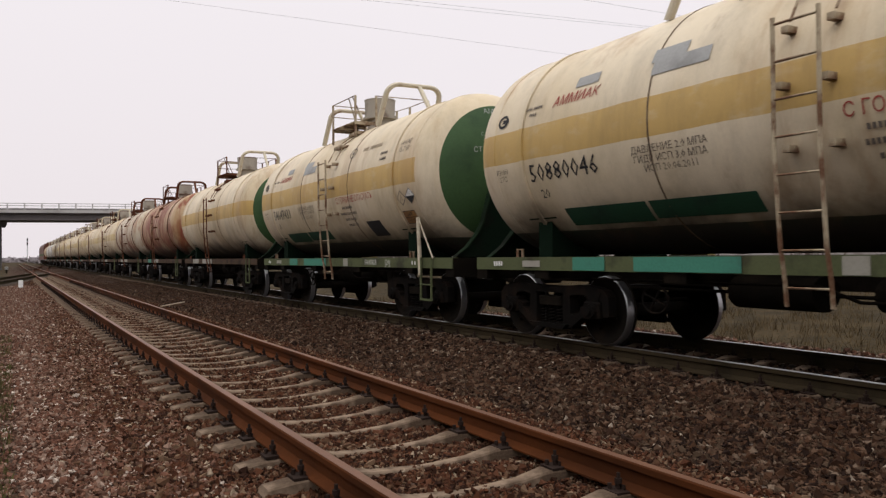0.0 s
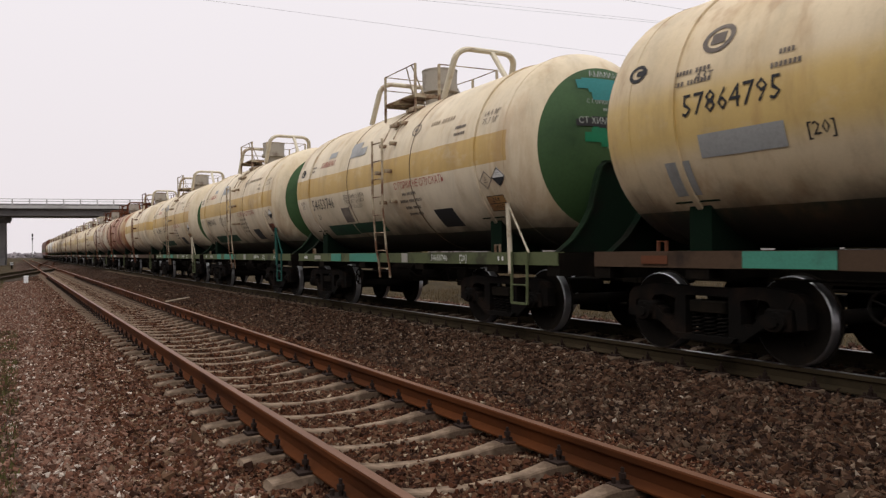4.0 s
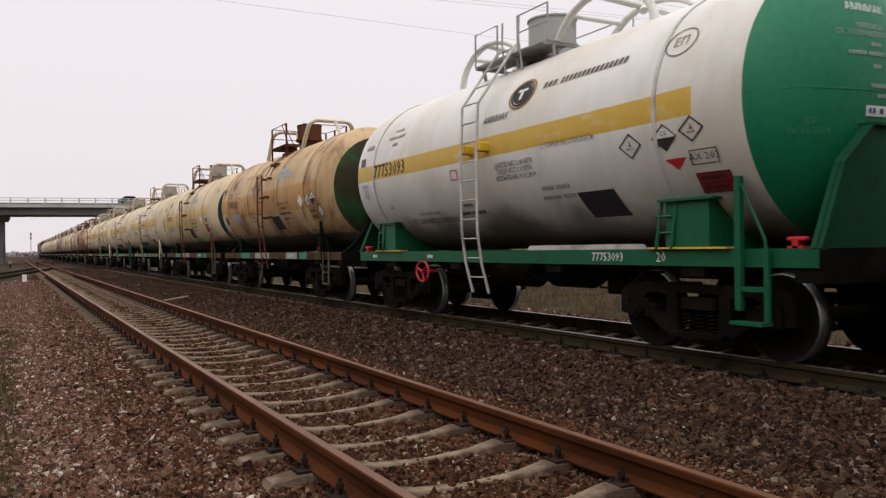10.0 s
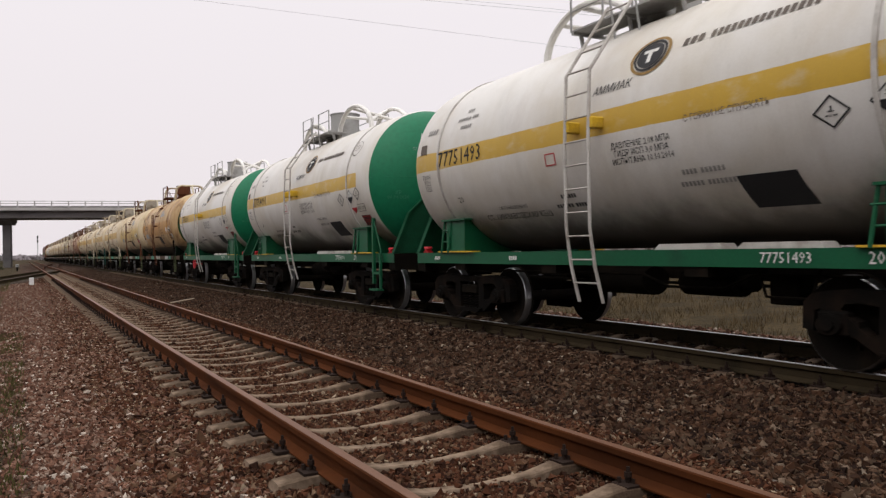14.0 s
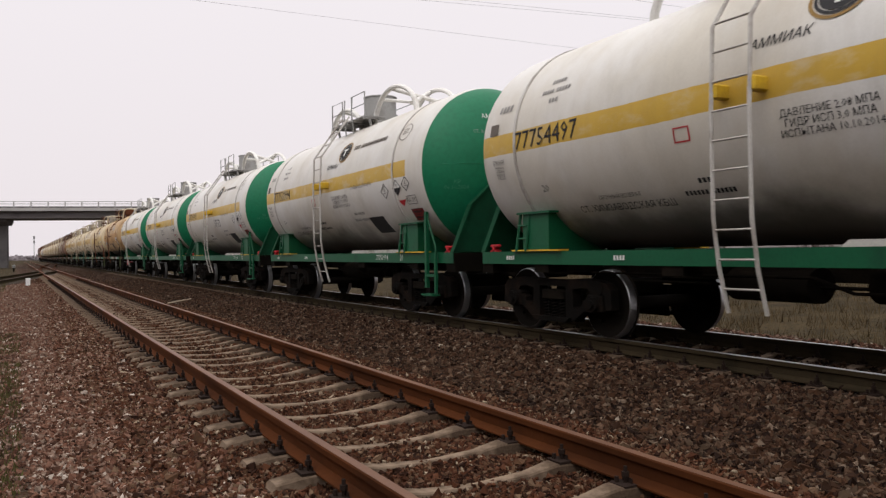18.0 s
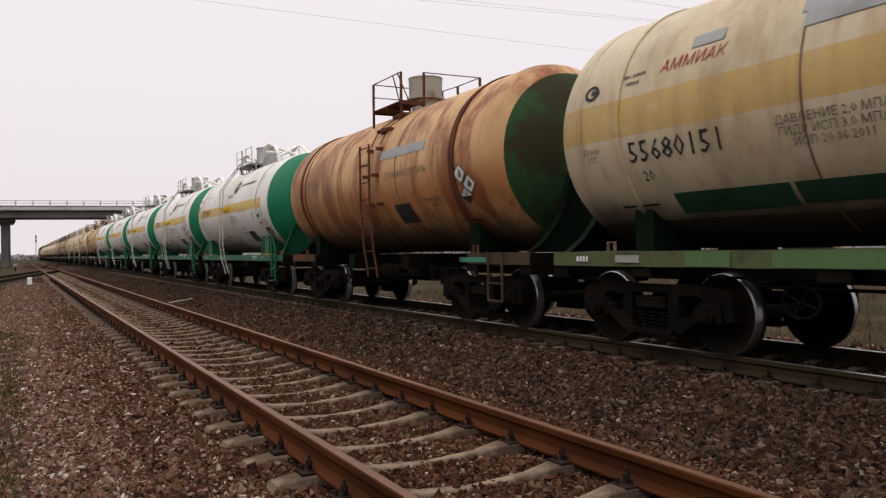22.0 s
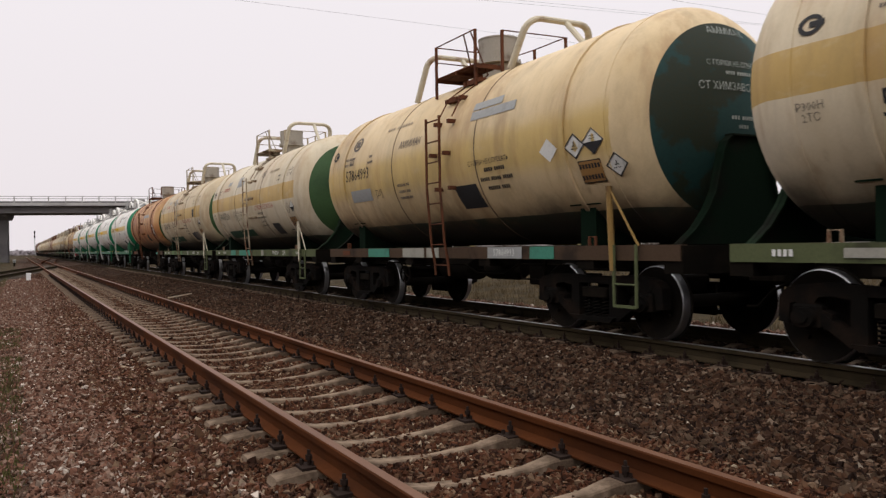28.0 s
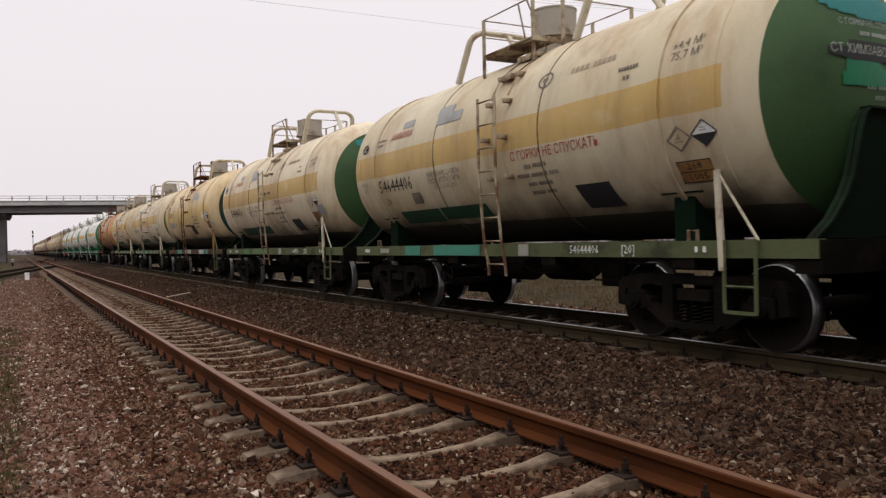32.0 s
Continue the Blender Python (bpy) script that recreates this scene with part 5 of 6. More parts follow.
def red_valve(bm):
    x = -SILL_X + 0.1
    box(bm, x - 0.05, x + 0.05, -0.03, 0.03, 0, 0.1)
    box(bm, x - 0.05, x + 0.05, -0.1, 0.1, 0.08, 0.14, 0.02)
    box(bm, x - 0.05, x + 0.05, -0.08, 0.08, -0.004, 0.03)


def apron(bm, y):
    """A pale sheet between the tank's belly and the sill."""
    prism(bm, [(y - 0.48, SILL_TOP + 0.004), (y + 0.5, SILL_TOP + 0.004), (y + 0.42, SILL_TOP + 0.085), (y - 0.42, SILL_TOP + 0.085)], -SILL_X + 0.06, -SILL_X + 0.3)


def white_wagon(label, paint, near=True):
    w = empty("tank_wagon", label, "tank wagon", "wagons of the train")
    rim = 0.98
    SHAPE[:] = NEW_SHAPE
    part("tank", f"barrel{rim}", lambda bm: barrel(bm, rim), paint, w)
    part("tank_end", f"end_cap{rim}", lambda bm: end_cap(bm, rim), END_GREEN, w, "bright green dished end")
    part("end_seam", "end_seam", lambda bm: tube(bm, [on_end(x, AXIS + 0.02, -1, 0.0) for x in (-1.45, -1.2, -0.9, -0.6, -0.3, 0, 0.3, 0.6, 0.9, 1.2, 1.45)], 0.008, 5), END_GREEN, w)
    for y in (-3.46, 3.9):
        part("tank_strap", f"white_strap{y}", lambda bm: strap(bm, y, 0.024, 0.018), DULL_WHITE, w)
    for y in (-3.68, 3.78):
        part("saddle", f"white_saddle{y}", lambda bm: white_saddle(bm, y), GREEN, w, smooth=0)
        part("saddle", f"far_saddle{y}", lambda bm: saddle(bm, y, 1, 0.3, 0.0, 0.38), GREEN, w, smooth=0)
        part("edge_plate", f"edge{y}", lambda bm: box(bm, -SILL_X - 0.05, -SILL_X + 0.12, y - 0.55, y + 0.55, SILL_TOP + 0.004, SILL_TOP + 0.03), YELLOW, w, "yellow step edge", smooth=0)
        part("edge_plate", f"far_edge{y}", lambda bm: box(bm, SILL_X - 0.12, SILL_X + 0.05, y - 0.8, y + 0.55, SILL_TOP + 0.004, SILL_TOP + 0.07), YELLOW, w, "yellow step edge", smooth=0)
    brackets(w, BRACKET_GREEN, "white", WHITE_EDGE, 5.19, BRACKET_GREEN)
    frame_common(w, 5.2, GREEN, near)
    axles = running_gear(w, 3.65, near)
    ladder(w, WHITE_LADDER, 0.3, 0.44, DULL_WHITE, 0.36, 0.6, "white side ladder")
    part("guard_tube", "white_arch_r", lambda bm: white_arch(bm, -1.4, 1.02, 0.86), WHITE, w)
    part("guard_tube", "white_arch_f", lambda bm: white_arch(bm, 1.36, 0.96, 0.8), WHITE, w)
    part("hatch_drum", "white_drum", white_drum, GREY, w)
    white_platform(w)
    for x, ya, yb in ((-0.83, 1.2, 0.55), (-0.83, 0.0, -0.75), (0.83, 1.2, -0.75)):
        part("hand_rail", f"white_rail{x}{ya}", lambda bm: white_rail(bm, x, ya, yb), GREY, w)
    for y in (0.3, -0.14):
        part("hand_rod", f"white_rod{y}", lambda bm: white_rod(bm, y), GREY, w)
    if near:
        for y in (0.3, -0.14):
            part("ladder_clamp", "ladder_clamp", lambda bm: box(bm, -0.17, 0.06, -0.05, 0.05, -0.09, 0.09, 0.02), YELLOW, w, "yellow ladder clamp", at=pose(-RX - 0.02, y, 3.31), smooth=0)
        part("corner_ladder", "green_corner", green_corner, GREEN, w, "green corner steps", smooth=0)
        for y in (-4.92, 4.97):
            part("valve", "red_valve", red_valve, RED, w, "red valve head", at=pose(0, y, SILL_TOP), smooth=0)
        for y in (-1.15, -2.3):
            part("apron", f"apron{y}", lambda bm: apron(bm, y), DULL_WHITE, w, "pale sheet under the tank", smooth=0)
    return w, axles


def older_marks(w, number, plate=ORANGE_SIGN, grey=True, extra=0):
    """Writing and patches of the cream wagons."""
    patch = LEAF_GREEN if number in ("54648761", "55680151") else TEAL
    decal("side_patch", rect(1.45, 0.36), 1, 2.25, 1.98, PATCH_GREEN, w, label="dark green painted patch")
    decal("side_patch", rect(1.45, 0.32), 1, 0.75, 2.0, PATCH_GREEN, w, label="dark green painted patch")
    decal("number", letters(number), 0.42, 2.75, 2.8, DECAL_BLACK, w, 0.82)
    decal("number", letters("20"), 0.22, 3.2, 2.45, DECAL_BLACK, w, 0.8)
    decal("lettering", letters("АММИАК"), 0.24, 2.5, 3.9, DECAL_RED, w, 0.8, slant=0.15)
    decal("lettering", letters("ДАВЛЕНИЕ 2,0 МПА\nГИДР ИСП 3,0 МПА\nИСП 20.06.2011"), 0.14, 0.95, 2.76, DECAL_FADED, w, 0.8)
    decal("lettering", letters("С ГОРКИ НЕ СПУСКАТЬ"), 0.22, -1.95, 2.93, DECAL_RED, w, 0.72)
    decal("lettering", small_text((2, 3, 2, 2), extra), 0.11, -1.55, 2.5, DECAL_FADED, w)
    decal("lettering", letters("64,4 М³\n75,7 М³"), 0.17, -4.22, 3.92, DECAL_FADED, w, 0.8)
    decal("lettering", small_text((1, 1), extra + 1), 0.1, -3.35, 3.82, DECAL_FADED, w)
    decal("maker_mark", merge((ring_shape(1.0, 0.2), 0, 0, 1), (rect(0.7, 0.5), 0, 0, 1)), 0.15, -1.7, 4.14, DECAL_FADED, w)
    decal("lettering", small_text((2,), extra + 2), 0.16, -2.65, 4.16, DECAL_FAINT, w, 1.15)
    decal("test_mark", merge((ring_shape(1.0, 0.38), 0, 0, 1), (rect(1.2, 0.6), 0.5, 0, 1)), 0.12, 4.05, 3.8, DECAL_BLACK, w)
    decal("lettering", letters("Р300Н\n2ТС"), 0.13, 4.05, 2.85, DECAL_FADED, w, 0.75)
    decal("lettering", small_text((2, 1), extra + 3), 0.08, 3.35, 3.85, DECAL_FADED, w)
    if grey:
        decal("grey_patch", merge((rect(0.8, 0.22), 0, 0, 1), (rect(0.5, 0.22), -0.2, 0.2, 1)), 1, 0.82, 4.0, GREY_PATCH, w, label="grey overpainted patch")
        decal("grey_patch", rect(0.42, 0.18), 1, 2.35, 4.16, GREY_PATCH, w, label="grey overpainted patch")
    decal("placard", rect(0.64, 0.46), 1, -2.55, 2.08, DECAL_BLACK, w, slant=-0.12, label="black square placard")
    hazard(w, -4.1, 2.76, 0.175, "faint")
    hazard(w, -4.44, 2.79, 0.175, "split")
    decal("sign_plate", rect(0.46, 0.32), 1, -4.2, 2.3, plate, w, label="weathered orange plate with black figures")
    decal("sign_mark", merge((frame_shape(0.23, 0.16, 0.014), 0, 0, 1), (rect(0.44, 0.014), 0, 0, 1), (letters("268"), 0, 0.08, 0.14), (letters("1005"), 0, -0.08, 0.14)), 1, -4.2, 2.3, DECAL_BLACK, w, out=0.012)
    sill_text("sill_number", letters(number), 0.19, -2.3, 1.275, DECAL_WHITE, w, 0.75)
    sill_text("sill_number", bars([[0.5, 0.5]]), 0.13, -4.2, 1.275, DECAL_WHITE, w)
    sill_text("sill_number", letters("[20]"), 0.19, -3.1, 1.275, DECAL_WHITE, w, 0.75)
    sill_text("sill_number", small_text((1,), 3), 0.14, 4.5, 1.275, DECAL_WHITE, w)
    part("sill_panel", "panel_a", lambda bm: panel(bm, 0.2, 1.7), patch, w, "repainted panel", smooth=0)
    part("sill_panel", "panel_b", lambda bm: panel(bm, 2.2, 2.8), patch, w, "repainted panel", smooth=0)
    part("sill_panel", "panel_c", lambda bm: panel(bm, -1.1, -0.85), PALE_PATCH, w, smooth=0)
    part("sill_mark", "panel_d", lambda bm: panel(bm, 3.5, 3.9, 1.22, 1.33), PALE_PATCH, w, smooth=0)


def ragged(w, h, seed, n=9):
    """An overpainted patch with brushed, uneven edges."""
    rng = random.Random(seed)
    return merge(*[(rect(w * rng.uniform(0.45, 0.8), h * rng.uniform(0.3, 0.5)), w * rng.uniform(-0.24, 0.24), h * rng.uniform(-0.34, 0.34), 1) for _ in range(n)])


def end_marks(w, blotch=None, seed=0):
    decal("end_lettering", letters("АММИАК"), 0.17, 0.0, 4.62, DECAL_DULL, w, 0.8, end=-1)
    decal("end_lettering", letters("С ГОРКИ НЕ СПУСКАТЬ"), 0.12, 0.05, 4.08, DECAL_DULL, w, 0.72, end=-1)
    decal("end_lettering", small_text((2,), 8), 0.09, 0.05, 3.94, DECAL_DULL, w, end=-1)
    decal("end_lettering", letters("СТ ХИМЗАВОДСКАЯ"), 0.17, 0.0, 3.72, DECAL_DULL, w, 0.72, end=-1, out=0.016)
    decal("end_lettering", small_text((2, 1), 18), 0.09, 0.05, 3.2, DECAL_DULL, w, end=-1)
    if blotch:
        decal("end_patch", ragged(1.15, 0.4, seed + 1), 1, 0.05, 4.34, END_TEAL, w, end=-1, label="teal overpainted patch", out=0.01)
        decal("end_patch", ragged(1.25, 0.26, seed + 2), 1, 0.0, 3.72, DECAL_BLACK, w, end=-1, label="black overpainted bar", out=0.013)
        decal("end_patch", ragged(0.75, 0.36, seed + 3), 1, -0.1, 3.45, blotch, w, end=-1, label="bright green overpainted patch", out=0.01)


def yellow_marks(w, number, extra=0):
    """Writing of the yellowish wagons."""
    decal("number", letters(number), 0.4, 2.83, 3.27, DECAL_BLACK, w, 0.75)
    decal("grey_patch", rect(1.0, 0.3), 1, 2.75, 2.75, GREY_PATCH, w, label="grey-blue overpainted patch")
    decal("number", letters("[20]"), 0.22, 1.9, 2.75, DECAL_BLACK, w, 0.8)
    decal("lettering", letters("АММИАК"), 0.24, 0.52, 3.72, DECAL_FADED, w, 0.8, slant=0.15)
    decal("lettering", small_text((2,), extra + 2), 0.13, 1.2, 4.25, DECAL_FAINT, w, 1.8)
    decal("lettering", small_text((2, 2, 2), extra + 3), 0.1, 0.8, 2.7, DECAL_FADED, w)
    decal("lettering", small_text((2, 3, 2), extra + 4), 0.12, -2.2, 2.68, DECAL_BLACK, w)
    decal("lettering", letters("С ГОРКИ НЕ СПУСКАТЬ"), 0.13, -2.05, 3.0, DECAL_BLACK, w, 0.72)
    decal("lettering", letters("43т"), 0.2, 3.15, 3.62, DECAL_FADED, w, 0.8)
    decal("lettering", small_text((1, 1), extra + 6), 0.1, 2.2, 3.6, DECAL_FADED, w)
    decal("lettering", small_text((2, 2), extra + 7), 0.1, 3.3, 3.65, DECAL_FADED, w)
    decal("maker_mark", merge((ring_shape(1.0, 0.3), 0, 0, 1), (rect(0.9, 0.8), 0, 0, 1)), 0.2, 3.06, 4.1, DECAL_FADED, w)
    decal("test_mark", merge((ring_shape(1.0, 0.38), 0, 0, 1), (rect(1.2, 0.6), 0.5, 0, 1)), 0.13, 4.14, 3.9, DECAL_BLACK, w)
    decal("grey_patch", merge((rect(1.2, 0.18), 0, 0, 1), (rect(0.8, 0.16), -0.2, 0.2, 1)), 1, -2.1, 3.92, GREY_PATCH, w, label="grey overpainted patch")
    decal("placard", rect(0.66, 0.5), 1, -1.3, 2.38, DECAL_BLACK, w, slant=-0.12, label="black square placard")
    decal("hazard_plate", diamond(0.19), 1, -3.52, 2.98, DECAL_WHITE, w, label="blank white diamond")
    hazard(w, -4.05, 2.97, 0.2, "white")
    hazard(w, -4.4, 3.0, 0.2, "split")
    decal("sign_plate", rect(0.42, 0.36), 1, -4.27, 2.55, ORANGE_SIGN if number != "57864795" else RED, w, label="weathered plate with black figures")
    decal("sign_mark", merge((frame_shape(0.21, 0.18, 0.014), 0, 0, 1), (small_text((1, 1), 2), 0, 0, 0.12)), 1, -4.27, 2.55, DECAL_BLACK, w, out=0.012)
    hazard(w, -4.74, 2.6, 0.19, "white")
    sill_text("sill_number", letters(number), 0.19, -2.1, 1.275, DECAL_WHITE, w, 0.75)
    part("sill_panel", "panel_e", lambda bm: panel(bm, 1.9, 2.9), TEAL, w, "teal repainted panel", smooth=0)
    part("sill_panel", "panel_f", lambda bm: panel(bm, 0.45, 1.3), PALE_PATCH, w, smooth=0)
    part("sill_panel", "panel_g", lambda bm: panel(bm, -3.3, -2.75), TEAL, w, smooth=0)
    part("sill_panel", "panel_h", lambda bm: panel(bm, -0.1, 0.35), PALE_PATCH, w, smooth=0)
    part("sill_mark", "panel_i", lambda bm: panel(bm, 3.9, 4.3, 1.21, 1.33), RUSTY, w, smooth=0)
    part("corner_pole", "corner_pole", corner_pole, {"57850299": DARK_IRON, "57864993": OLD_YELLOW}.get(number, RUSTY), w)
    part("sill_panel", "panel_number", lambda bm: panel(bm, -2.55, -1.65), TEAL if number == "57864795" else GREY_PATCH, w, "painted panel behind the number", smooth=0)


def white_marks(w, number, extra=0):
    decal("number", letters(number), 0.42, 3.02, 3.3, DECAL_BLACK, w, 0.8)
    decal("lettering", small_text((1, 2, 1), extra + 2), 0.12, 2.9, 4.05, DECAL_GREY, w)
    decal("lettering", bars([[1.7]]), 0.2, 4.0, 3.95, DECAL_GREY, w, slant=0.15)
    decal("code_plate", rect(0.2, 0.2), 1, 4.22, 3.6, DECAL_FADED, w)
    decal("lettering", letters("Р300Н\nТЕ22\nТЕ25"), 0.13, 4.12, 2.88, DECAL_BLACK, w, 0.75)
    decal("number", letters("20"), 0.18, 3.2, 2.45, DECAL_BLACK, w, 0.8)
    decal("lettering", letters("АММИАК"), 0.18, -0.48, 3.8, DECAL_BLACK, w, 0.8, slant=0.15)
    decal("maker_mark", merge((ring_shape(1.0, 0.14), 0, 0, 1), (ring_shape(0.8, 0.75), 0, 0, 1)), 0.25, -1.0, 4.17, DECAL_BLACK, w, label="round dark emblem")
    decal("maker_mark", ring_shape(1.22, 0.16), 0.25, -1.0, 4.17, OLD_YELLOW, w, out=0.007)
    decal("maker_mark", merge((rect(0.9, 0.22), 0, 0.25, 1), (rect(0.25, 0.7), 0, -0.15, 1)), 0.25, -1.0, 4.17, DECAL_WHITE, w, out=0.013)
    decal("lettering", bars([[1.6, 6.6]]), 0.19, -2.3, 4.2, DECAL_FADED, w, 1.0, slant=0.15)
    decal("lettering", letters("ЕП"), 0.2, -3.9, 4.2, DECAL_FADED, w, 0.8)
    decal("lettering", ring_shape(1.0, 0.08), 0.22, -3.9, 4.2, DECAL_FADED, w)
    decal("lettering", letters("ДАВЛЕНИЕ 2,08 МПА\nГИДР ИСП 3,0 МПА\nИСПЫТАНА 10.10.2014"), 0.122, -0.95, 2.82, DECAL_BLACK, w, 0.75)
    decal("lettering", letters("С ГОРКИ НЕ СПУСКАТЬ"), 0.12, -2.15, 3.12, DECAL_FADED, w, 0.75)
    decal("lettering", letters("СТ. ХИМЗАВОДСКАЯ КБШ"), 0.175, 1.9, 1.99, DECAL_BLACK, w, 0.72)
    decal("lettering", letters("СРОЧНЫЙ ВОЗВРАТ"), 0.1, 1.9, 2.18, DECAL_BLACK, w, 0.72)
    decal("lettering", small_text((2, 2), extra + 7), 0.12, -1.75, 2.35, DECAL_GREY, w)
    decal("lettering", small_text((1, 2), extra + 13), 0.12, 0.55, 2.2, DECAL_BLACK, w)
    decal("notice", frame_shape(0.11, 0.1, 0.018), 1, 0.69, 2.92, RED, w, label="small red-framed notice")
    decal("placard", rect(0.68, 0.5), 1, -2.48, 2.05, DECAL_BLACK, w, slant=-0.12, label="black square placard")
    hazard(w, -3.26, 2.88, 0.18, "plain")
    hazard(w, -3.78, 2.92, 0.18, "split")
    hazard(w, -4.16, 2.97, 0.17, "plain")
    decal("hazard_plate", diamond(0.15, "low"), 1, -3.88, 2.62, RED, w, label="red warning triangle")
    decal("sign_mark", merge((frame_shape(0.18, 0.1, 0.012), 0, 0, 1), (letters("АХ 203"), 0, 0, 0.13)), 1, -4.26, 2.6, DECAL_BLACK, w, out=0.012)
    decal("sign_plate", rect(0.42, 0.3), 1, -4.3, 2.24, DARK_RED, w, label="dark red plate with black figures")
    decal("sign_mark", merge((frame_shape(0.22, 0.15, 0.014), 0, 0, 1), (rect(0.44, 0.014), 0, 0, 1), (small_text((1, 1), 2), 0, 0, 0.1)), 1, -4.3, 2.24, DECAL_BLACK, w, out=0.012)
    decal("end_lettering", letters("АММИАК"), 0.15, -0.2, 4.36, DECAL_WHITE, w, 0.8, end=-1)
    decal("end_lettering", letters("ПРИПИСКА\nСТ. ХИМЗАВОДСКАЯ КБШ"), 0.1, -0.2, 4.06, DECAL_DULL, w, 0.72, end=-1)
    decal("end_lettering", small_text((1, 3), extra + 9), 0.085, -0.17, 3.82, DECAL_DULL, w, end=-1)
    decal("end_lettering", small_text((1,), extra + 10), 0.08, -0.2, 3.6, DECAL_DULL, w, end=-1)
    decal("end_lettering", small_text((2, 1), extra + 11), 0.085, -0.1, 3.3, DECAL_DULL, w, end=-1)
    decal("end_lettering", letters("КР\n06.10.2024"), 0.12, -0.98, 2.85, FAINT_GREEN, w, 0.75, end=-1)
    decal("end_plate_mark", bars([[1.0, 0.8, 1.2]]), 0.11, -0.15, 3.05, BLUE_BAR, w, end=-1, out=0.017)
    decal("end_plate", rect(0.46, 0.13), 1, -0.15, 3.05, DECAL_WHITE, w, end=-1, label="pale plate with blue bars")
    sill_text("sill_number", letters(number), 0.19, -2.62, 1.275, DECAL_WHITE, w, 0.75)
    sill_text("sill_number", letters("20"), 0.2, -3.5, 1.275, DECAL_WHITE, w, 0.75)
    sill_text("sill_number", small_text((1,), 3), 0.12, 1.9, 1.275, DECAL_WHITE, w)
    sill_text("sill_number", small_text((1,), 3), 0.12, 4.2, 1.275, DECAL_WHITE, w)


def polish_wheel():
    """The running band and the flange of the wheels are worn bright."""
    me = MESHES[("wheel", WHEEL.name)]
    me.materials.append(TREAD)
    for q in me.polygons:
        r = [math.hypot(me.vertices[i].co.y, me.vertices[i].co.z) for i in q.vertices]
        if min(r) > WHEEL_R - 0.014 and max(r) < WHEEL_R + 0.028:
            q.material_index = 1


# ---- the train, from the first wagon past the camera to the last ----
CREAMY, CREAM_WARM = (0.66, 0.575, 0.43), (0.6, 0.5, 0.35)
OCHRE = (0.5, 0.34, 0.12)
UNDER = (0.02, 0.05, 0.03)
PITCH = 12.162
FIRST = 5.21          # where the middle of the first wagon stands at the start
TRAIN = []           # wagon, place along the train, axles or None


def add(i, made, shift=0.0):
    TRAIN.append((made[0], FIRST - PITCH * i + shift * DRAWN[1], made[1]))
    return made[0]


def cream(i, number, rust=0.25, cap=OLD_GREEN, blotch=None, base=CREAMY, dirt=0.45, shift=0.0, pole=CREAM, rim=RIM, plate=ORANGE_SIGN):
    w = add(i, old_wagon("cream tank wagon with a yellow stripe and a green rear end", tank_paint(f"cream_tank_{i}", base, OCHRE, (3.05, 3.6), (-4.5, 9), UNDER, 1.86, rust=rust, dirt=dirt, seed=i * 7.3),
                         cap, CREAM, sill_mat=SILL_OLD, arches=True, metal=WORN_CREAM, rim=rim, stirrup=SILL_OLD if pole is CREAM else pole), shift)
    older_marks(w, number, plate, extra=i)
    end_marks(w, blotch, i * 9)
    part("corner_pole", "corner_pole", corner_pole, pole, w)


def yellowish(i, number, base, rust, cap=BLUE_GREEN, dirt=0.5, trim=CREAM, shift=0.0, stripe=(0.56, 0.40, 0.15), blur=0.22, drum=DRUM):
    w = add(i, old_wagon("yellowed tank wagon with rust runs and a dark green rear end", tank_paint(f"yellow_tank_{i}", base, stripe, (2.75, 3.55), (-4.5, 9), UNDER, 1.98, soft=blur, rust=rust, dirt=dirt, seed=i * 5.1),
                         cap, trim, sill_mat=SILL_BROWN, low_arch=True, drum=drum, lip=DEEP_GREEN), shift)
    yellow_marks(w, number, i)
    end_marks(w)


def white(i, number, shift=0.0, wheel=False):
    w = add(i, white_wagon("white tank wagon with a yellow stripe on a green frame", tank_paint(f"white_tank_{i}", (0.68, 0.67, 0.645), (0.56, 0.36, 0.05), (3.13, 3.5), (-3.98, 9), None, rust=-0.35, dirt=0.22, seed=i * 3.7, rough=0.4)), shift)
    white_marks(w, number, i)
    if wheel:
        part("hand_wheel", "hand_wheel", hand_wheel, RED, w, "red brake hand wheel")


cream(-1, "54647433", 0.15)
polish_wheel()
cream(0, "50880046", 0.3, blotch=END_GREEN, pole=DARK_TEAL, plate=RUST_SIGN)
cream(1, "54653746", 0.25, blotch=END_GREEN, shift=0.08)
yellowish(2, "57864795", (0.64, 0.53, 0.36), 0.5, shift=0.1)
yellowish(3, "57850299", (0.56, 0.4, 0.22), 0.85, trim=CREAM, stripe=(0.46, 0.25, 0.075), shift=0.2, blur=0.03, cap=DARK_CAP, drum=RUSTY)
white(4, "77753093", wheel=True)
white(5, "77754091")
white(6, "77751493")
white(7, "77753994", -0.18)
white(8, "77754497", -0.08)
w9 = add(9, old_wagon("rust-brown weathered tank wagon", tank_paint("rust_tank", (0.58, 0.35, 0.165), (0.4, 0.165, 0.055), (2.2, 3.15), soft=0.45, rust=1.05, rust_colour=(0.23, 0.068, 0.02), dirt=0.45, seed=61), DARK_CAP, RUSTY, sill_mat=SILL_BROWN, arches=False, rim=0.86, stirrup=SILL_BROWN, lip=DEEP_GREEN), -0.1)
for y, wide in ((-3.52, 0.04), (3.5, 0.035)):
    part("rust_band", f"rust_band{y}", lambda bm: seam(bm, y, wide, 0.006), RUSTY, w9)
SHORT_FRONT = min(o.name for o in w9.children if o.name.startswith("side_sill"))
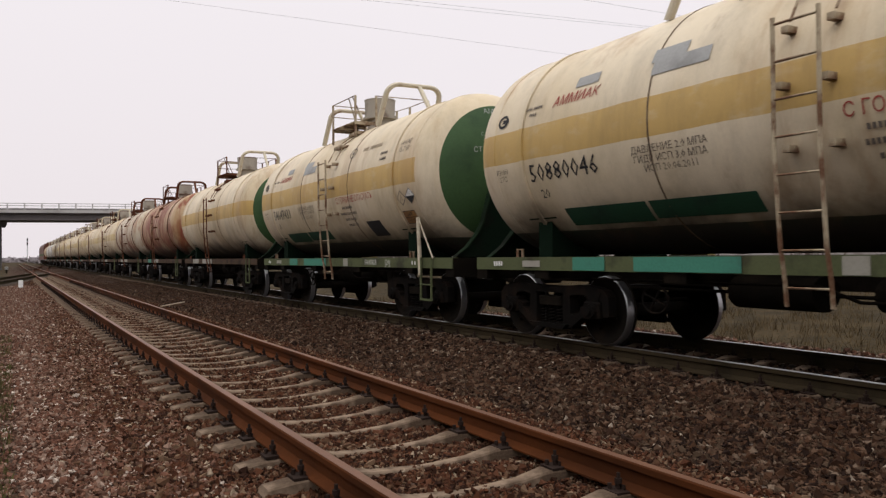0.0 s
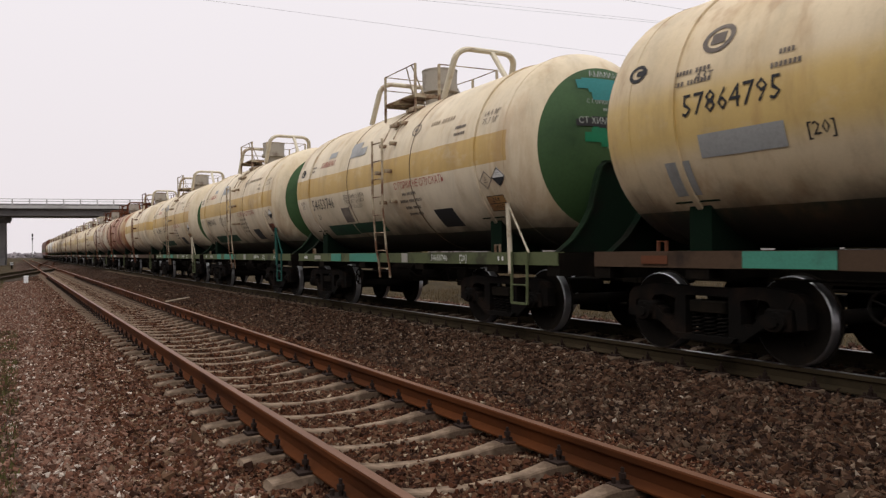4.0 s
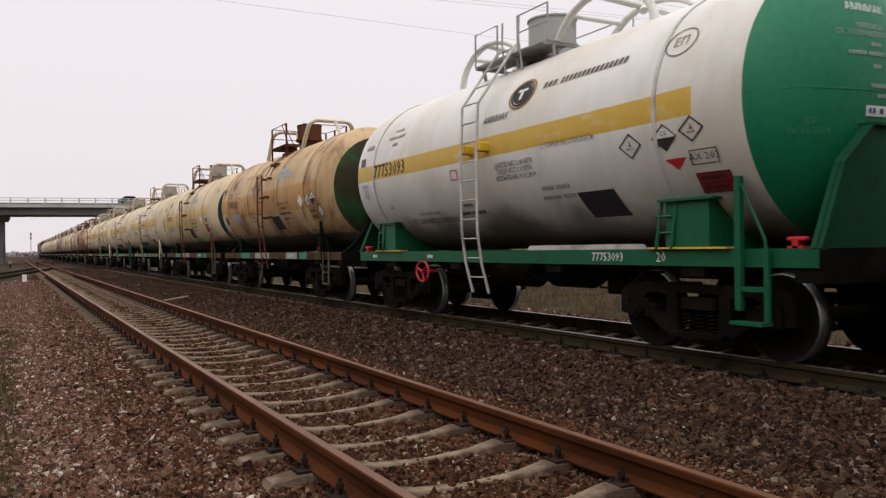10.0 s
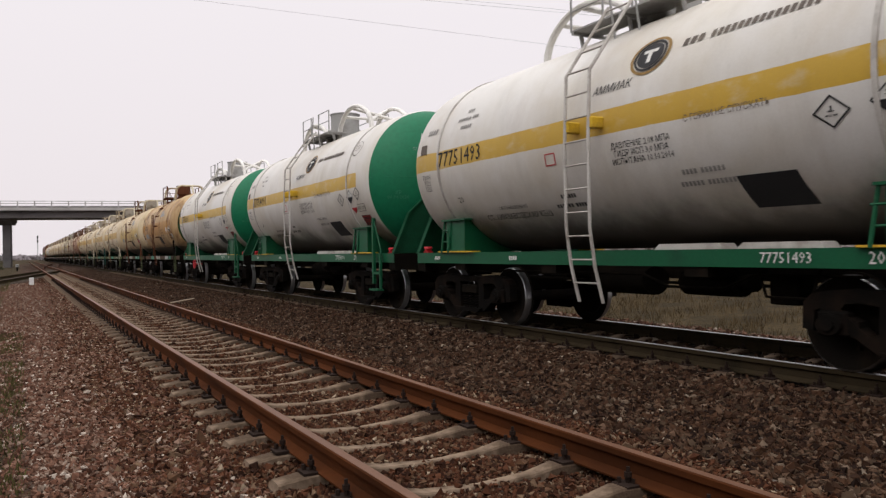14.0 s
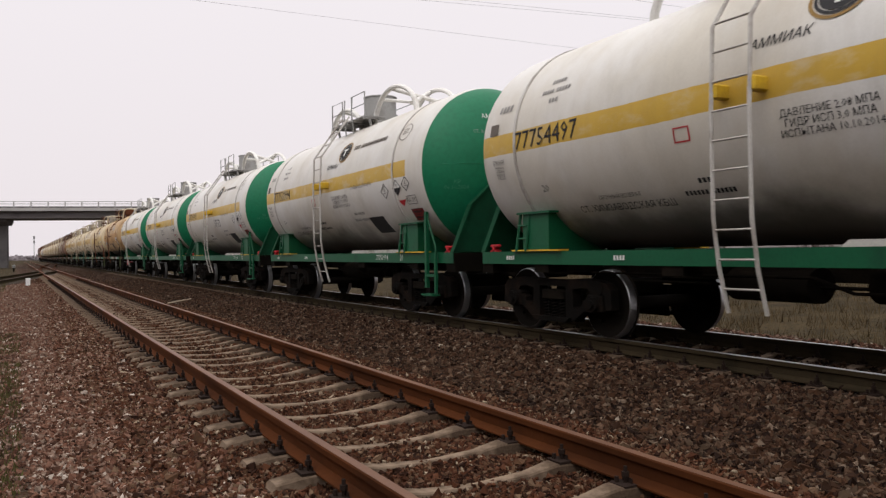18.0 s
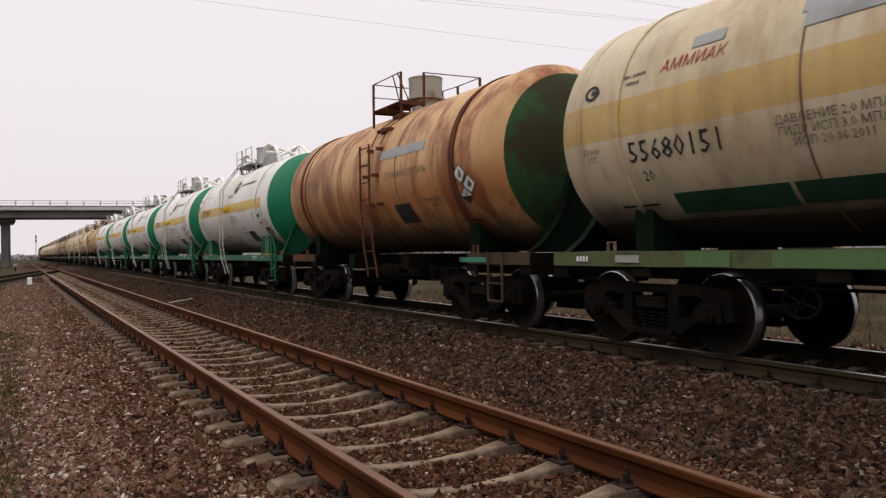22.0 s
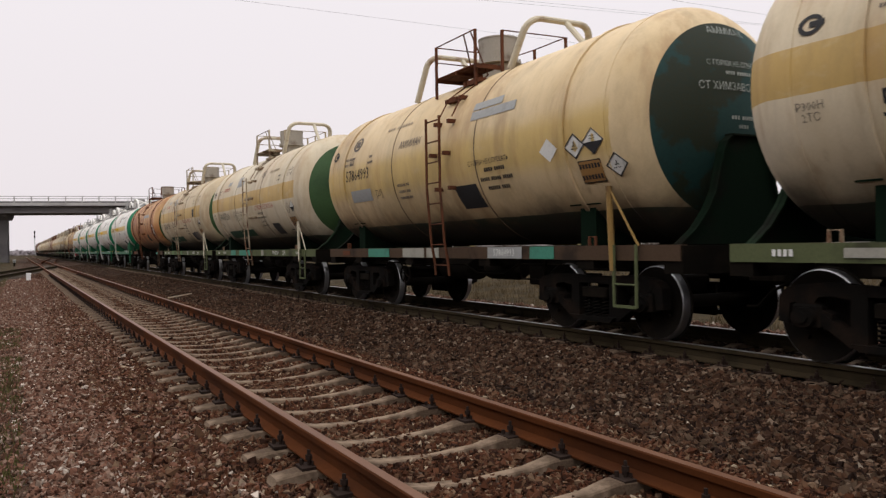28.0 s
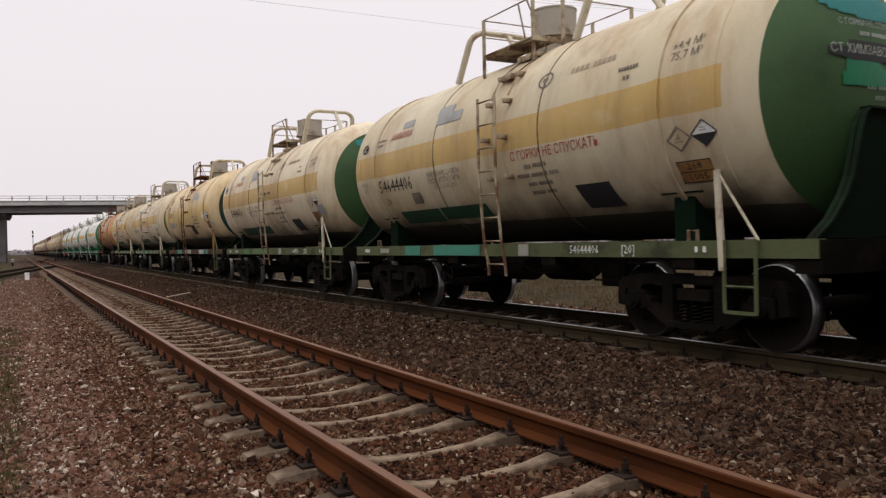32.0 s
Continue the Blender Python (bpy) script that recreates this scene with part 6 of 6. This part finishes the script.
for o in w9.children:
    if o.name.startswith("side_sill"):
        o.data = mesh_of("short_sill", lambda bm: sill(bm, 0.85, -1), SILL_BROWN, 0)
        o.matrix_basis = metres(pose(0, 4.48 if o.name.endswith(SHORT_FRONT) else -4.48, 0))
decal("number", letters("53792265"), 0.34, 2.85, 3.4, DECAL_FADED, w9, 0.8)
decal("lettering", letters("С ГОРКИ НЕ СПУСКАТЬ"), 0.2, -2.1, 3.22, DECAL_FADED, w9, 0.7)
decal("lettering", small_text((2, 1), 6), 0.1, -3.0, 2.5, DECAL_FADED, w9)
decal("lettering", letters("АММИАК"), 0.15, -0.2, 3.6, DECAL_FADED, w9, 0.75)
decal("grey_patch", rect(1.8, 0.22), 1, -1.9, 3.75, GREY_PATCH, w9, label="grey overpainted patch")
decal("placard", rect(0.66, 0.5), 1, -1.78, 2.3, DECAL_BLACK, w9, slant=-0.12, label="black square placard")
hazard(w9, -4.02, 2.98, 0.2, "white")
hazard(w9, -4.25, 2.76, 0.2, "white")
hazard(w9, -4.08, 2.54, 0.18, "split")
part("sill_panel", "panel_z", lambda bm: panel(bm, -4.4, -3.6, 1.2, 1.3), TEAL, w9, smooth=0)
part("sill_panel", "panel_y", lambda bm: panel(bm, 4.0, 5.0), RUSTY, w9, smooth=0)
cream(10, "55680151", 0.35, base=(0.55, 0.46, 0.32), dirt=0.55, shift=0.1)
cream(11, "54647268", 0.2, base=(0.6, 0.53, 0.4), shift=0.17)
yellowish(12, "57864993", (0.66, 0.52, 0.32), 0.3, shift=-0.1)
cream(13, "54648761", 0.3, blotch=END_GREEN)
cream(14, "54644406", 0.25, base=(0.58, 0.51, 0.37), blotch=END_GREEN, rim=0.87, shift=-0.06)
cream(15, "54644521", 0.25, base=(0.58, 0.51, 0.37))

for at, (y, z, a, b), mat, text in ((1, (1.55, 2.42, 0.45, 0.42), DECAL_FADED, "dark grey overpainted square"), (14, (2.05, 2.45, 0.32, 0.26), DECAL_FADED, "dark grey overpainted square"),
                                    (10, (-3.08, 2.14, 0.8, 0.4), DECAL_FADED, "dark grey overpainted patch"), (13, (-4.6, 2.5, 0.4, 0.3), GREY_PATCH, "grey overpainted patch"), (2, (3.6, 2.35, 0.34, 0.5), GREY_PATCH, "grey overpainted patch")):
    wagon_at = next(q for q, s, _ in TRAIN if abs(s - (FIRST - PITCH * at)) < 0.5)
    SHAPE[:] = OLD_SHAPE
    decal("grey_patch", rect(a, b), 1, y, z, mat, wagon_at, label=text)
blot = random.Random(4)
wagon_at = next(q for q, s, _ in TRAIN if abs(s - (FIRST - PITCH * 3)) < 0.5)
decal("paint_blot", ragged(0.5, 0.75, 31), 1, 4.0, 2.62, PALE_BLOT, wagon_at, label="pale filled paint blot")
decal("paint_blot", ragged(0.34, 0.3, 33, 6), 1, 3.9, 2.68, RUSTY, wagon_at, out=0.012, label="rust-brown spot in a pale blot")
wagon_at = next(q for q, s, _ in TRAIN if abs(s - (FIRST - PITCH * 10)) < 0.5)
decal("paint_blot", merge(*[(rect(blot.uniform(0.08, 0.22), blot.uniform(0.08, 0.22)), blot.uniform(-0.13, 0.13), blot.uniform(-0.16, 0.16), 1) for _ in range(14)]), 1, -3.4, 3.28, DECAL_BLACK, wagon_at, label="ragged black paint blot")

# wagons that are already far ahead
PALE_OCHRE = (0.54, 0.43, 0.24)
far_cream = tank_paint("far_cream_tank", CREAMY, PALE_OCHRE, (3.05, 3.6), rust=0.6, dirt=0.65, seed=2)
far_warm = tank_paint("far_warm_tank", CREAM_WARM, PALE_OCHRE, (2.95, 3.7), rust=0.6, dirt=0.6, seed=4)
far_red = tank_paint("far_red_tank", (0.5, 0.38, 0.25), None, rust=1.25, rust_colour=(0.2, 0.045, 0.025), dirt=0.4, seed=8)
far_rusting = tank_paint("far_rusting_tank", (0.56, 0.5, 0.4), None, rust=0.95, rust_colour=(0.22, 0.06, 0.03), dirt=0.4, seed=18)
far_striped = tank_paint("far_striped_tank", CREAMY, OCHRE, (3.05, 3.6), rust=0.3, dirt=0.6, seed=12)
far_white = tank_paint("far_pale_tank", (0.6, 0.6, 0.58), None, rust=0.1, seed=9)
for i, (paint, cap) in enumerate(((far_striped, OLD_GREEN), (far_red, far_red), (far_rusting, far_red), (far_cream, far_cream), (far_cream, OLD_GREEN), (far_warm, far_cream), (far_cream, OLD_GREEN),
                                  (far_cream, OLD_GREEN), (far_warm, OLD_GREEN), (far_cream, OLD_GREEN), (far_cream, OLD_GREEN), (far_white, END_GREEN), (far_white, END_GREEN), (far_warm, OLD_GREEN))):
    made = old_wagon("weathered cream tank wagon far ahead in the train" if paint not in (far_red, far_rusting) else "red-brown tank wagon ahead in the train", paint, cap, CREAM if paint not in (far_red, far_rusting) else RUSTY, sill_mat=SILL_BROWN, near=i < 4)
    part("sill_panel", "panel_far_a", lambda bm: panel(bm, 0.2, 1.7), PALE_PATCH, made[0], smooth=0)
    part("sill_panel", "panel_far_b", lambda bm: panel(bm, 2.4, 3.4), TEAL if i % 2 else PALE_PATCH, made[0], smooth=0)
    add(-2 - i, made)


UNITS[:] = 1, 1, 1


def locomotive():
    """The diesel locomotive at the head of the train, seen from far behind."""
    w = empty("locomotive", "dark two-tone diesel locomotive at the head of the train", "locomotive")
    body = plain("locomotive_paint", (0.10, 0.035, 0.02), (0.06, 0.03, 0.02), 0.6, 0, 3)
    for s in (-1, 1):
        y = s * 8.2
        b = part("body", "loco_body", lambda bm: prism_y(bm, [(-1.45, 1.2), (1.45, 1.2), (1.45, 3.9), (1.15, 4.6), (0.6, 4.95), (-0.6, 4.95), (-1.15, 4.6), (-1.45, 3.9)], -7.8, 7.8), body, w, at=pose(0, y, 0), smooth=0)
        part("stripe", "loco_stripe", lambda bm: box(bm, -1.465, 1.465, -7.7, 7.7, 2.0, 2.5), SILL_OLD, b, smooth=0)
        part("window", "loco_window", lambda bm: box(bm, -0.9, 0.9, s * 7.79, s * 7.83, 3.2, 4.0), BLACK, b, smooth=0)
        for q in (-4.5, 4.5):
            part("roof_fan", "roof_fan", lambda bm: disc(bm, (0, q, 5.0), 0.7, 0.2, "z", 20), GREY, b)
            part("bogie", "loco_bogie", lambda bm: box(bm, -1.2, 1.2, -2.2, 2.2, 0.35, 1.1, 0.05), BLACK, w, at=pose(0, y + q, 0), smooth=0)
            for k in (-1.7, 0, 1.7):
                for x in (-0.8, 0.8):
                    part("wheel", "loco_wheel", lambda bm: disc(bm, (0, 0, 0), 0.52, 0.12, "x", 20), WHEEL, w, at=pose(x, y + q + k, 0.475))
    return w, []


def prism_y(bm, pts, y0, y1):
    A = [bm.verts.new((x, y0, z)) for x, z in pts]
    B = [bm.verts.new((x, y1, z)) for x, z in pts]
    n = len(pts)
    bm.faces.new(A)
    bm.faces.new(B[::-1])
    for i in range(n):
        bm.faces.new((A[i], B[i], B[(i + 1) % n], A[(i + 1) % n]))


add(-17.1, locomotive())


# ---- cars on the road bridge ----
def car(label, colour, dark):
    """A saloon car: body, cabin glass, wheels and lamps."""
    c = empty("car", label, "car", "cars on the bridge")
    paint = plain("car_paint_" + colour, dark, tuple(v * 0.7 for v in dark), 0.4, 0, 3, spec=0.5)
    part("body", "car_body" + colour, lambda bm: (prism(bm, [(-2.1, 0.3), (2.1, 0.3), (2.15, 0.75), (1.2, 0.95), (-1.9, 1.0), (-2.15, 0.8)], -0.85, 0.85), prism(bm, [(1.15, 0.94), (0.45, 1.5), (-1.0, 1.52), (-1.75, 0.98)], -0.72, 0.72)), paint, c, smooth=0)
    for x in (-0.735, 0.735):
        part("window", "car_glass", lambda bm: prism(bm, [(0.95, 1.0), (0.4, 1.42), (-0.95, 1.44), (-1.5, 1.02)], -0.01, 0.01), BLACK, c, at=pose(x, 0, 0), smooth=0)
        for y in (-1.3, 1.35):
            part("wheel", "car_wheel", lambda bm: disc(bm, (0, 0, 0), 0.33, 0.2, "x", 16), BLACK, c, at=pose(x * 1.06, y, 0.33))
    return c


CARS = ((car("silver-grey saloon car on the bridge", "grey", (0.22, 0.23, 0.245)), 0.6, 6.0, -17.6, 2.6),
        (car("pale green saloon car on the bridge", "green", (0.1, 0.14, 0.13)), -0.5, 9.0, 19.6, 5.6),
        (car("dark saloon car on the bridge", "dark", (0.02, 0.03, 0.028)), -1.2, 11.0, 17.5, 5.6))


# ---- what moves ----
def travelled(t):
    """Metres that the train has gone."""
    return 5.3265 * t + 0.00505 * t * t


def motions():
    times = [i * 2.0 for i in range(17)]
    for wagon, start, axles in TRAIN:
        walk(wagon, [(t, pose(TRACK_X, start + travelled(t), MAIN_TOP + LIFT)) for t in times])
    deck = pose(-2.74, 138.3, 0, 0, 0, -12.9)
    for c, u, t0, v, lane in CARS:
        walk(c, [(t, deck @ pose(u + v * (t - t0), lane, 9.37, 0, 0, -90 if v > 0 else 90)) for t in times])
    ticks = [i * 0.1 for i in range(321)]
    for wagon, start, axles in TRAIN:
        if start < 40:
            for ax in axles:
                home = ax.matrix_basis.translation.copy()
                walk(ax, [(t, pose(home.x, home.y, home.z, -math.degrees(travelled(t) / WHEEL_R))) for t in ticks])


motions()
